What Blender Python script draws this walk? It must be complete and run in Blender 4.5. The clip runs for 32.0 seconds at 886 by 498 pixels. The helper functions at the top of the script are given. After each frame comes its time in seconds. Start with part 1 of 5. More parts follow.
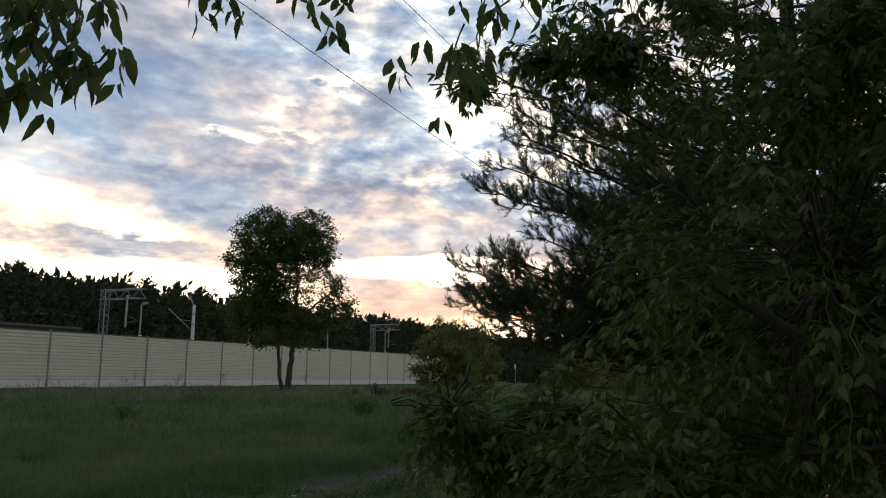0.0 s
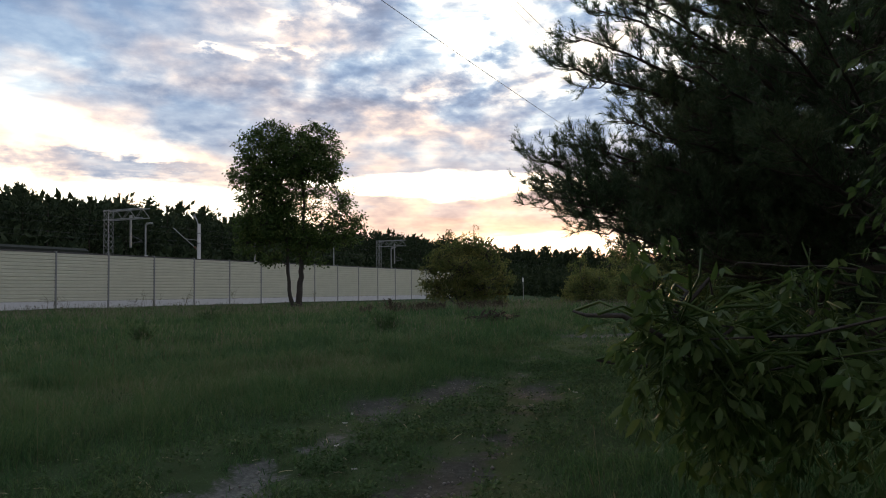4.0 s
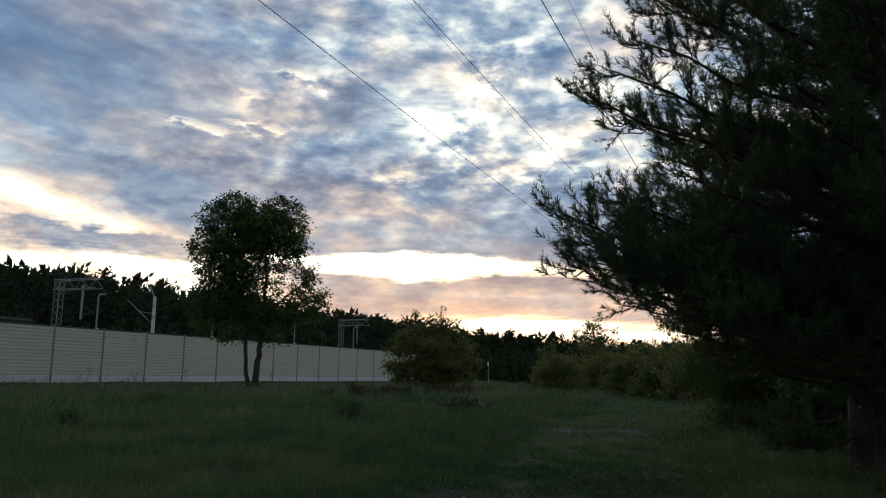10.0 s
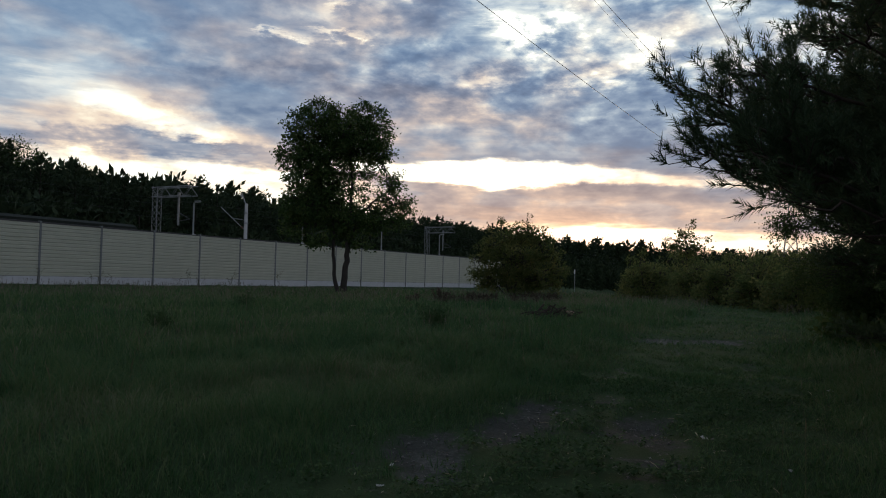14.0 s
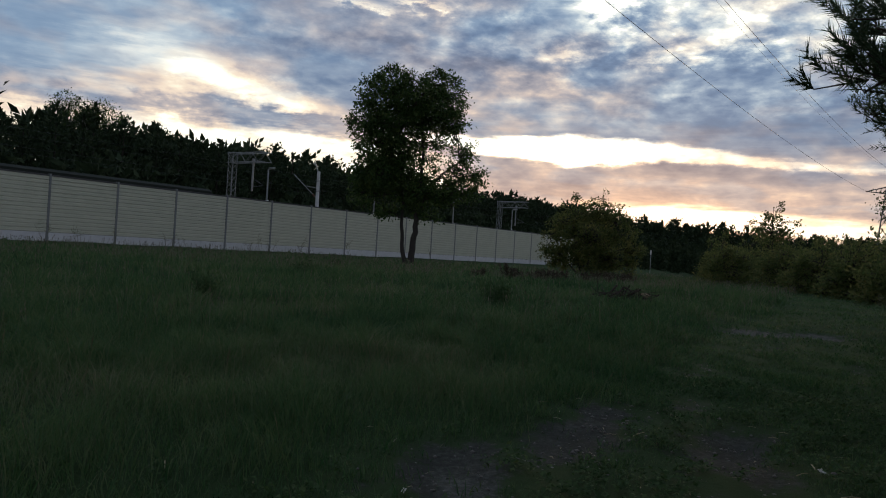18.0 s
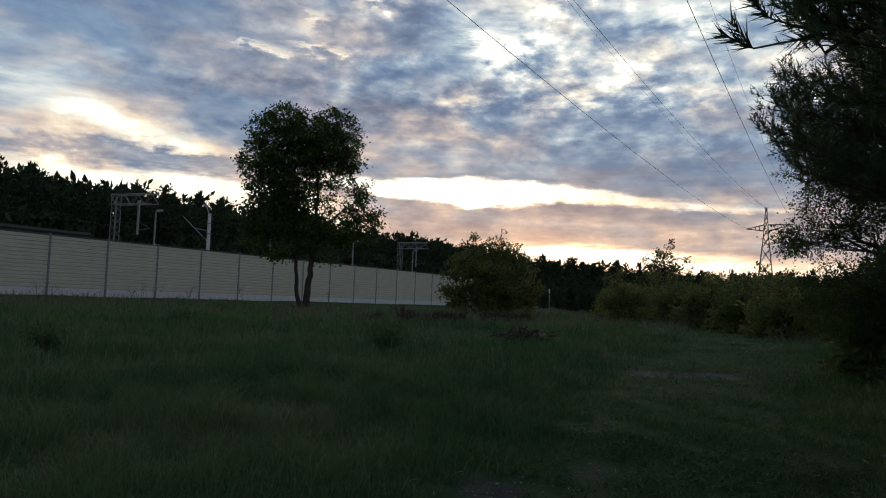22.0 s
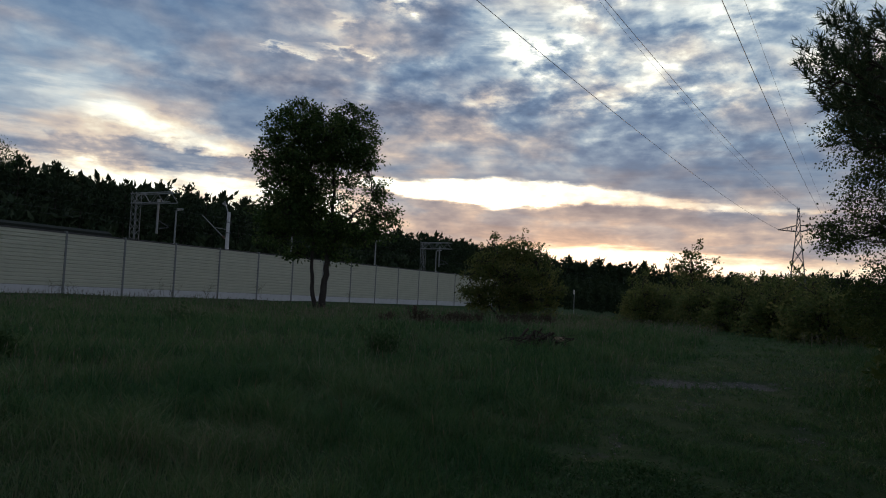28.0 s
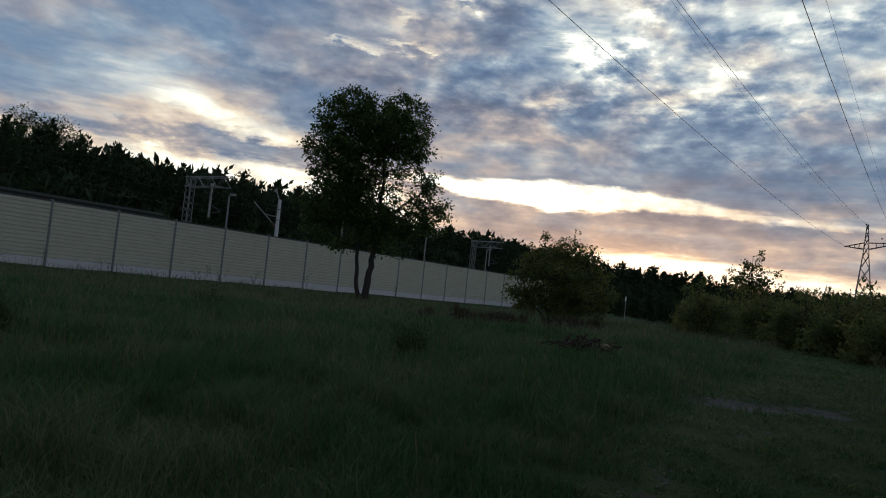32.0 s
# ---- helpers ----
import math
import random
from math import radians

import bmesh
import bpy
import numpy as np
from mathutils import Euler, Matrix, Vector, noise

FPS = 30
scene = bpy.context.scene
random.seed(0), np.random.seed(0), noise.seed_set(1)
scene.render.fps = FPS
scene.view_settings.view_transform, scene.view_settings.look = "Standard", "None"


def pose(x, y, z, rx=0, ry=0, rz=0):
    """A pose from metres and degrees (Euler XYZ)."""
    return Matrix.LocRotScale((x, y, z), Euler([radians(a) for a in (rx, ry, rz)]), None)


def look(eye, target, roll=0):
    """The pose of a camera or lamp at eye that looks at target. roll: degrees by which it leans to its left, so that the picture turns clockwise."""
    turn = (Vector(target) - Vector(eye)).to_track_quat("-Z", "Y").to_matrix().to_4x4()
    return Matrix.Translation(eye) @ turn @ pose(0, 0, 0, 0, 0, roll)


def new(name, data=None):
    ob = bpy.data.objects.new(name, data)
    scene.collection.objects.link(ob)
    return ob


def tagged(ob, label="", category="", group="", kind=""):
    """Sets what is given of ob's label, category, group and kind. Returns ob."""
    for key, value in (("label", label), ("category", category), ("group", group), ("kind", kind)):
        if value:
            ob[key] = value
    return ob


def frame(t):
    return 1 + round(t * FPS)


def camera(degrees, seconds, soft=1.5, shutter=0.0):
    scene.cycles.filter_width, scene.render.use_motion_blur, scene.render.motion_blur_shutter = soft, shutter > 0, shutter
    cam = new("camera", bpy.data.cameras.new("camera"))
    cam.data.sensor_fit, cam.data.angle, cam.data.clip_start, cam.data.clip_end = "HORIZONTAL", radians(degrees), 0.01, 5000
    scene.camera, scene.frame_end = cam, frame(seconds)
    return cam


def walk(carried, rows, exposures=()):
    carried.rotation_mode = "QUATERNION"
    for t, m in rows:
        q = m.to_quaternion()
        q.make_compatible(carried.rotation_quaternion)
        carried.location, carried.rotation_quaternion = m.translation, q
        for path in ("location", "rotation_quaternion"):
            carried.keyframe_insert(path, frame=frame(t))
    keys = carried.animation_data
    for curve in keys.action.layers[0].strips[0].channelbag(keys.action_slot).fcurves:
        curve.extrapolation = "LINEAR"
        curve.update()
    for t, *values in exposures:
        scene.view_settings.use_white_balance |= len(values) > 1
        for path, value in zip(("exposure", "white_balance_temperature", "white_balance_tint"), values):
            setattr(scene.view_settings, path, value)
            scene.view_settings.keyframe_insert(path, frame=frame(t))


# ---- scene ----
# The x axis runs along the noise barrier, the barrier stands on y = 0, the ground by the path is at z = 0.
PATH = [
    (0, -42.097, -53.564, 1.271, -65.19, 9.58, 0.22),
    (0.5, -42.029, -53.430, 1.266, -67.38, 6.35, 0.95),
    (1, -41.935, -53.297, 1.254, -70.12, 5.93, -0.55),
    (1.5, -41.819, -53.158, 1.238, -71.12, 4.09, 0.78),
    (2, -41.689, -53.009, 1.222, -64.80, 2.75, 2.34),
    (2.5, -41.554, -52.851, 1.209, -65.48, 1.08, 3.84),
    (3, -41.421, -52.692, 1.200, -66.31, 0.81, 2.24),
    (3.5, -41.307, -52.559, 1.207, -65.58, 2.35, -0.16),
    (5.5, -40.940, -52.194, 1.291, -61.39, 6.27, 1.22),
    (6, -40.856, -52.124, 1.300, -57.87, 7.92, 1.94),
    (6.5, -40.769, -52.043, 1.297, -58.80, 6.95, 2.55),
    (7, -40.664, -51.948, 1.290, -60.56, 3.99, 1.65),
    (7.5, -40.536, -51.853, 1.285, -60.05, 2.74, 2.31),
    (8, -40.386, -51.764, 1.281, -60.42, 2.68, 2.57),
    (8.5, -40.222, -51.683, 1.283, -56.88, -0.62, 2.96),
    (9, -40.058, -51.607, 1.289, -66.80, 0.32, 4.00),
    (9.5, -39.910, -51.543, 1.300, -68.60, 1.20, 4.46),
    (10, -39.791, -51.496, 1.313, -67.77, 9.38, 0.64),
    (10.5, -39.699, -51.458, 1.322, -60.61, 10.14, -0.10),
    (11, -39.617, -51.412, 1.326, -63.02, 10.31, 0.34),
    (11.5, -39.527, -51.353, 1.325, -63.06, 10.61, -0.69),
    (12, -39.430, -51.297, 1.322, -62.39, 8.59, 0.21),
    (12.5, -39.336, -51.260, 1.319, -59.90, 7.79, -0.39),
    (13, -39.249, -51.235, 1.317, -54.98, 4.48, 0.77),
    (13.5, -39.162, -51.200, 1.314, -58.34, 4.04, 1.22),
    (14, -39.058, -51.130, 1.309, -61.48, 2.39, 1.27),
    (14.5, -38.912, -51.025, 1.303, -63.05, -1.08, 3.09),
    (16.5, -38.201, -50.680, 1.287, -63.07, 0.74, 2.64),
    (17, -38.054, -50.647, 1.288, -61.44, 0.06, 3.45),
    (17.5, -37.912, -50.645, 1.290, -56.60, 1.10, 3.37),
    (18, -37.752, -50.633, 1.292, -56.12, 0.26, 3.51),
    (18.5, -37.579, -50.605, 1.293, -60.16, 1.58, 3.66),
    (19, -37.403, -50.569, 1.297, -65.98, 2.04, 2.99),
    (19.5, -37.237, -50.534, 1.303, -64.79, 4.15, 1.32),
    (20, -37.085, -50.496, 1.310, -62.28, 2.60, 0.91),
    (20.5, -36.943, -50.445, 1.317, -65.11, 4.61, 0.76),
    (21, -36.808, -50.383, 1.322, -67.52, 4.27, 1.86),
    (21.5, -36.679, -50.331, 1.326, -66.15, 0.65, 2.25),
    (22, -36.555, -50.304, 1.332, -63.23, 3.73, 2.32),
    (22.5, -36.431, -50.294, 1.338, -59.28, 3.90, 2.10),
    (23, -36.296, -50.279, 1.342, -62.89, 8.12, 1.76),
    (23.5, -36.148, -50.246, 1.341, -69.11, 10.05, 1.38),
    (24, -35.995, -50.209, 1.337, -66.43, 8.03, 1.66),
    (24.5, -35.850, -50.186, 1.331, -57.45, 7.99, 0.97),
    (25, -35.717, -50.182, 1.326, -53.97, 5.71, 1.20),
    (25.5, -35.594, -50.180, 1.325, -55.04, 4.68, 2.37),
    (27.5, -35.178, -50.132, 1.333, -55.13, 3.61, 2.30),
    (28, -35.063, -50.104, 1.335, -61.24, 3.71, 2.59),
    (28.5, -34.910, -50.059, 1.333, -65.25, 3.60, 2.55),
    (29, -34.743, -50.023, 1.330, -64.95, 3.80, 2.56),
    (29.5, -34.583, -49.999, 1.327, -60.53, 3.05, 3.04),
    (30, -34.436, -49.975, 1.322, -58.24, 2.87, 3.79),
    (30.5, -34.296, -49.935, 1.316, -65.26, 4.82, 4.34),
    (31, -34.149, -49.873, 1.307, -66.25, 3.49, 4.29),
    (31.5, -33.987, -49.798, 1.297, -63.35, 3.10, 5.18),
    (32, -33.804, -49.729, 1.288, -57.34, 3.33, 5.78),
]


def eye_pose(x, y, z, yaw, pitch, roll):
    """Camera pose from place and angles; yaw from +y to the left, pitch up."""
    a, p = radians(yaw), radians(pitch)
    way = Vector((-math.sin(a) * math.cos(p), math.cos(a) * math.cos(p), math.sin(p)))
    eye = Vector((x, y, z))
    return look(eye, eye + way, roll)


cam = camera(60.09, 32.0, soft=1.1)
EXPOSURES = [(0, 1.0, 7650, 9), (1, 1.05, 7550, 8), (2, 1.15, 7450, 8), (3.5, 1.12, 7300, 8), (5.5, 0.6, 7050, 7), (6, 0.4, 6950, 6), (7, 0.1, 6750, 5), (9, 0.53, 6850, 5), (10, 0.45, 6800, 5), (11, 0.1, 6650, 5), (13, -0.1, 6400, 5), (14.5, 0.35, 6530, 5), (17, 0.3, 6530, 5), (20, 0.25, 6530, 5), (21, 0.3, 6530, 5), (22, 0.2, 6530, 5), (24, 0.0, 6400, 4), (25, -0.15, 6400, 4), (28, 0.05, 6400, 4), (30, 0.0, 6400, 4), (32, 0.0, 6400, 4)]
walk(cam, [(row[0], eye_pose(*row[1:])) for row in PATH], EXPOSURES)

# ---------------------------------------------------------------- world and sun
SUN_AZ, SUN_EL = 20.0, 3.0


class Graph:
    """A short way to write node trees."""

    def __init__(self, tree):
        self.tree = tree
        tree.nodes.clear()

    def node(self, kind, out=0, **sockets):
        return self.fill(self.tree.nodes.new(kind), sockets).outputs[out]

    def fill(self, n, sockets):
        for key, value in sockets.items():
            key = key.replace("_", " ")
            socket = n.inputs[int(key[1:])] if key[0] == "i" and key[1:].isdigit() else n.inputs[key]
            if isinstance(value, bpy.types.NodeSocket):
                self.tree.links.new(value, socket)
            else:
                socket.default_value = value
        return n

    def math(self, op, a, b=0.0, c=0.0):
        n = self.tree.nodes.new("ShaderNodeMath")
        n.operation = op
        return self.fill(n, {"i0": a, "i1": b, "i2": c}).outputs[0]

    def noise(self, vector, scale, detail=4.0, rough=0.55, out=0):
        return self.node("ShaderNodeTexNoise", out=out, Vector=vector, Scale=scale, Detail=detail, Roughness=rough)

    def ramp(self, fac, stops):
        n = self.tree.nodes.new("ShaderNodeValToRGB")
        self.tree.links.new(fac, n.inputs[0])
        while len(n.color_ramp.elements) < len(stops):
            n.color_ramp.elements.new(0.5)
        for e, (at, color) in zip(n.color_ramp.elements, stops):
            e.position, e.color = at, (*color, 1)
        return n.outputs[0]

    def mix(self, fac, a, b, blend="MIX"):
        n = self.tree.nodes.new("ShaderNodeMix")
        n.data_type, n.blend_type = "RGBA", blend
        for at, value in ((0, fac), (6, a), (7, b)):
            if isinstance(value, bpy.types.NodeSocket):
                self.tree.links.new(value, n.inputs[at])
            else:
                n.inputs[at].default_value = value if at == 0 else (*value, 1)
        return n.outputs[2]


def smooth_sky():
    """Broken evening cloud over a low sun: Nishita sky behind, cloud deck in front."""
    world = bpy.data.worlds.new("evening_sky")
    scene.world = world
    world.use_nodes = True
    g = Graph(world.node_tree)
    air = g.tree.nodes.new("ShaderNodeTexSky")
    air.sky_type, air.sun_disc = "NISHITA", False
    air.sun_elevation, air.sun_rotation = radians(SUN_EL), radians(90 - SUN_AZ)
    sky = air.outputs[0]
    way = g.node("ShaderNodeTexCoord")
    sep = g.tree.nodes.new("ShaderNodeSeparateXYZ")
    g.tree.links.new(way, sep.inputs[0])
    x, y, z = sep.outputs
    az = g.math("MULTIPLY", g.math("ARCTAN2", y, x), 57.2958)
    el = g.math("MULTIPLY", g.math("ARCSINE", z), 57.2958)
    deep = g.math("ADD", g.math("MAXIMUM", z, 0.0), 0.17)
    deck = g.node("ShaderNodeCombineXYZ", X=g.math("DIVIDE", x, deep), Y=g.math("DIVIDE", y, deep), Z=0.37)
    drift = g.noise(deck, 2.6, 3, 0.5, out=1)
    bent = g.mix(0.10, deck, drift, "ADD")
    big = g.noise(bent, 1.5, 4, 0.5)
    lump = g.math("ADD", g.math("MAXIMUM", z, 0.0), 0.40)
    cells = g.node("ShaderNodeCombineXYZ", X=g.math("DIVIDE", x, lump), Y=g.math("DIVIDE", y, lump), Z=g.math("MULTIPLY", z, 2.0))
    cells = g.mix(0.05, cells, drift, "ADD")
    small = g.noise(cells, 7.5, 5, 0.58)
    fleck = g.noise(cells, 24.0, 5, 0.62)
    puff = g.noise(cells, 15.0, 2, 0.45)
    long = g.node("ShaderNodeCombineXYZ", X=g.math("MULTIPLY", az, 0.085), Y=g.math("MULTIPLY", el, 0.80), Z=1.7)
    streak = g.noise(long, 1.0, 6, 0.62)
    thin = g.node("ShaderNodeCombineXYZ", X=g.math("MULTIPLY", az, 0.30), Y=g.math("MULTIPLY", el, 2.2), Z=4.1)
    wisp = g.noise(thin, 1.0, 4, 0.6)

    def plus(*terms):
        total = terms[0]
        for t in terms[1:]:
            total = g.math("ADD", total, t)
        return total

    def swing(noise, much):
        return g.math("MULTIPLY", g.math("SUBTRACT", noise, 0.5), much)

    def step(value, low, high):
        n = g.tree.nodes.new("ShaderNodeMapRange")
        n.interpolation_type = "SMOOTHSTEP"
        return g.fill(n, {"Value": value, "From Min": low, "From Max": high}).outputs[0]

    def bell(a, e, ra, re, lean=0.0):
        """A soft ellipse with ragged edges: azimuth, elevation, half sizes in degrees, rise per degree of azimuth."""
        da = g.math("SUBTRACT", azw, a)
        de = g.math("SUBTRACT", g.math("SUBTRACT", elw, e), g.math("MULTIPLY", da, lean))
        q = g.math("ADD", g.math("POWER", g.math("ABSOLUTE", g.math("DIVIDE", da, ra)), 2.0), g.math("POWER", g.math("ABSOLUTE", g.math("DIVIDE", de, re)), 2.0))
        return g.math("POWER", 2.718, g.math("MULTIPLY", q, -1.0))

    def along(stops, scale):
        """A value that changes with azimuth: (azimuth, value) pairs between -10 and 80 degrees."""
        at = g.node("ShaderNodeMapRange", Value=az, From_Min=-10.0, From_Max=80.0)
        return g.math("MULTIPLY", g.ramp(at, [((a + 10) / 90, (v / scale,) * 3) for a, v in stops]), scale)

    azw = plus(az, swing(small, 8.0), swing(fleck, 7.0), swing(wisp, 5.0))
    elw = plus(el, swing(small, 3.0), swing(fleck, 2.2), swing(wisp, 2.0))
    # the deck itself: broad soft lumps, streaks low down, fine puffs towards the sun
    off = g.math("ABSOLUTE", g.math("SUBTRACT", az, SUN_AZ))
    near = g.math("POWER", 2.718, g.math("MULTIPLY", g.math("POWER", g.math("DIVIDE", off, 22.0), 2.0), -1.0))
    high = step(el, 9.0, 15.0)
    side = g.math("SUBTRACT", 0.462, g.math("MULTIPLY", g.math("MINIMUM", off, 110.0), 0.0016))
    calm = g.math("MULTIPLY", step(az, 30.0, 48.0), high)
    light = plus(side, swing(big, 0.66), g.math("MULTIPLY", swing(small, 0.50), g.math("SUBTRACT", 1.0, g.math("MULTIPLY", calm, 0.45))))
    low = g.node("ShaderNodeMapRange", Value=el, From_Min=16.0, From_Max=7.0, To_Min=0.15, To_Max=0.62)
    light = plus(light, g.math("MULTIPLY", g.math("SUBTRACT", streak, 0.5), low), g.math("MULTIPLY", calm, -0.02))
    rough = g.math("ADD", 0.38, g.math("MULTIPLY", g.math("MULTIPLY", near, high), 1.15))
    light = plus(light, g.math("MULTIPLY", plus(swing(fleck, 0.66), swing(puff, 0.62)), rough))
    # openings and thick places of the deck: azimuth, elevation, half sizes, lean, how much lighter or darker
    for a, e, ra, re, lean, much in (
            (23.2, 18.4, 2.6, 1.5, 0.0, 0.62), (17.0, 17.8, 9.0, 3.0, 0.0, 0.19), (26.5, 15.4, 2.2, 1.0, 0.0, 0.12), (14.5, 15.9, 3.5, 0.8, 0.0, 0.10), (8.3, 20.8, 5.0, 1.2, 0.0, 0.26), (21.2, 21.8, 2.0, 2.2, 0.0, 0.20),
            (2.0, 17.0, 6.0, 2.4, 0.0, 0.16), (41.8, 17.5, 1.5, 0.35, 0.0, 0.36), (37.2, 17.9, 1.8, 0.35, 0.0, 0.34), (37.5, 20.0, 1.2, 0.5, 0.0, 0.28), (33.8, 21.6, 1.5, 0.5, 0.0, 0.30),
            (16.0, 13.9, 9.0, 0.9, 0.0, -0.15), (7.0, 10.6, 9.0, 1.2, 0.0, -0.12), (14.3, 23.6, 4.0, 1.7, 0.0, -0.24), (52.0, 21.0, 10.0, 3.2, 0.0, -0.15), (66.0, 13.5, 7.0, 2.2, 0.0, -0.13), (44.0, 13.8, 5.0, 1.0, 0.0, -0.08), (33.0, 12.6, 6.0, 3.0, 0.0, -0.02), (29.5, 20.0, 3.0, 1.2, 0.0, -0.12),
            (54.5, 12.0, 6.5, 1.8, 0.10, 0.28), (48.5, 10.9, 6.0, 1.2, 0.28, 0.27), (44.0, 9.9, 4.0, 0.5, 0.15, 0.16), (58.0, 10.0, 6.0, 0.7, 0.0, 0.16), (45.6, 9.3, 3.6, 0.42, 0.05, -0.34)):
        light = plus(light, g.math("MULTIPLY", bell(a, e, ra, re, lean), much))
    # the clear strip over the woods, and the two bright bands under the deck's edge
    tear = plus(swing(streak, 1.5), swing(wisp, 1.1), swing(fleck, 0.9))
    strip = step(plus(g.math("SUBTRACT", along([(32, 7.6), (40, 8.2), (47, 8.9), (60, 8.7), (75, 8.2)], 10.0), el), tear), -0.3, 1.0)
    strip = g.math("MULTIPLY", strip, along([(30, 0.0), (37, 0.50), (50, 0.50), (70, 0.26)], 1.0))
    middle = along([(0, 6.9), (6.4, 7.0), (12.4, 7.65), (18, 8.1), (24, 8.0), (31, 8.05), (34, 8.4), (40, 8.4)], 10.0)
    thick = along([(0, 0.10), (6.4, 0.22), (12.4, 0.38), (18, 0.72), (21, 0.95), (25, 1.10), (30, 0.70), (35, 0.34), (41, 0.05)], 2.0)
    gap = g.math("ABSOLUTE", g.math("SUBTRACT", plus(el, swing(wisp, 0.7), swing(fleck, 0.7), swing(streak, 0.5)), middle))
    band = g.math("MULTIPLY", step(g.math("SUBTRACT", thick, gap), -0.22, 0.22), along([(-4, 0.0), (4, 0.28), (12, 0.42), (20, 0.66), (33, 0.60), (43, 0.0)], 1.0))
    gap = g.math("ABSOLUTE", g.math("SUBTRACT", plus(el, swing(wisp, 1.2), swing(streak, 1.0)), along([(-4, 2.6), (6, 2.9), (12, 3.3), (22, 3.5), (30, 3.6)], 10.0)))
    sill = g.math("MULTIPLY", step(g.math("SUBTRACT", 0.80, gap), -0.40, 0.40), along([(-6, 0.12), (4, 0.36), (11, 0.54), (17, 0.70), (22, 0.60), (25, 0.12), (34, 0.10)], 1.0))
    light = plus(light, strip, band, sill, g.math("MULTIPLY", step(el, 9.0, 5.0), 0.05))
    blue = g.ramp(light, [(0.0, (0.085, 0.148, 0.275)), (0.22, (0.135, 0.218, 0.375)), (0.40, (0.235, 0.325, 0.475)), (0.55, (0.41, 0.495, 0.61)), (0.70, (0.70, 0.75, 0.79)), (0.86, (0.98, 0.97, 0.92)), (1.0, (1.0, 1.0, 0.97))])
    mauve = g.ramp(light, [(0.0, (0.115, 0.140, 0.225)), (0.22, (0.195, 0.215, 0.305)), (0.40, (0.345, 0.335, 0.40)), (0.55, (0.55, 0.475, 0.48)), (0.70, (0.86, 0.70, 0.59)), (0.86, (1.0, 0.89, 0.72)), (1.0, (1.0, 1.0, 0.93))])
    tone = g.node("ShaderNodeMapRange", Value=g.noise(bent, 3.1, 3, 0.5), From_Min=0.40, From_Max=0.66)
    tone = plus(tone, g.math("MULTIPLY", bell(33.0, 12.5, 9.0, 3.5), 0.45), g.math("MULTIPLY", step(el, 12.0, 6.0), 0.55), g.math("MULTIPLY", bell(50.0, 10.5, 9.0, 3.0), 0.35), -0.03)
    tone = plus(tone, g.math("MULTIPLY", step(el, 15.0, 22.0), -0.25), g.math("MULTIPLY", bell(12.0, 13.0, 10.0, 2.5), -0.45))
    tone = g.math("ADD", tone, g.node("ShaderNodeMapRange", Value=off, From_Min=48.0, From_Max=85.0))
    cloud = g.mix(g.math("MINIMUM", g.math("MAXIMUM", tone, 0.0), 1.0), blue, mauve)
    # warm light low over the sun's bearing
    glow = g.math("ADD", g.math("POWER", g.math("DIVIDE", off, 15.0), 2.0), g.math("POWER", g.math("DIVIDE", g.math("SUBTRACT", el, 2.0), 4.2), 2.0))
    glow = g.math("POWER", 2.718, g.math("MULTIPLY", glow, -1.0))
    warm = g.mix(g.math("MULTIPLY", glow, 0.85), cloud, (1.0, 0.78, 0.66), "MULTIPLY")
    wide = g.math("ADD", g.math("POWER", g.math("DIVIDE", off, 48.0), 2.0), g.math("POWER", g.math("DIVIDE", el, 10.0), 2.0))
    wide = g.math("POWER", 2.718, g.math("MULTIPLY", wide, -1.0))
    warm = g.mix(g.math("MULTIPLY", wide, 0.7), warm, (1.0, 0.90, 0.82), "MULTIPLY")
    lit = g.mix(g.math("MULTIPLY", glow, 0.20), warm, (0.95, 0.46, 0.26), "ADD")
    # brighter where the deck is thin
    gain = g.math("ADD", 0.965, g.math("MULTIPLY", g.math("MAXIMUM", g.math("SUBTRACT", light, 0.75), 0.0), 1.6))
    deckshade = g.node("ShaderNodeBackground", Color=lit, Strength=gain)
    clear = g.node("ShaderNodeBackground", Color=sky, Strength=0.05)
    both = g.node("ShaderNodeMixShader", Fac=0.90, i1=clear, i2=deckshade)
    out = g.tree.nodes.new("ShaderNodeOutputWorld")
    g.tree.links.new(both, out.inputs[0])


smooth_sky()

sun = bpy.data.lights.new("sun", "SUN")
sun.energy, sun.angle, sun.color = 0.7, radians(10), (1.0, 0.62, 0.36)
toward = Vector((math.cos(radians(SUN_AZ)), math.sin(radians(SUN_AZ)), math.sin(radians(SUN_EL))))
new("sun", sun).matrix_world = look(toward * 100, (0, 0, 0))

# ---------------------------------------------------------------- materials


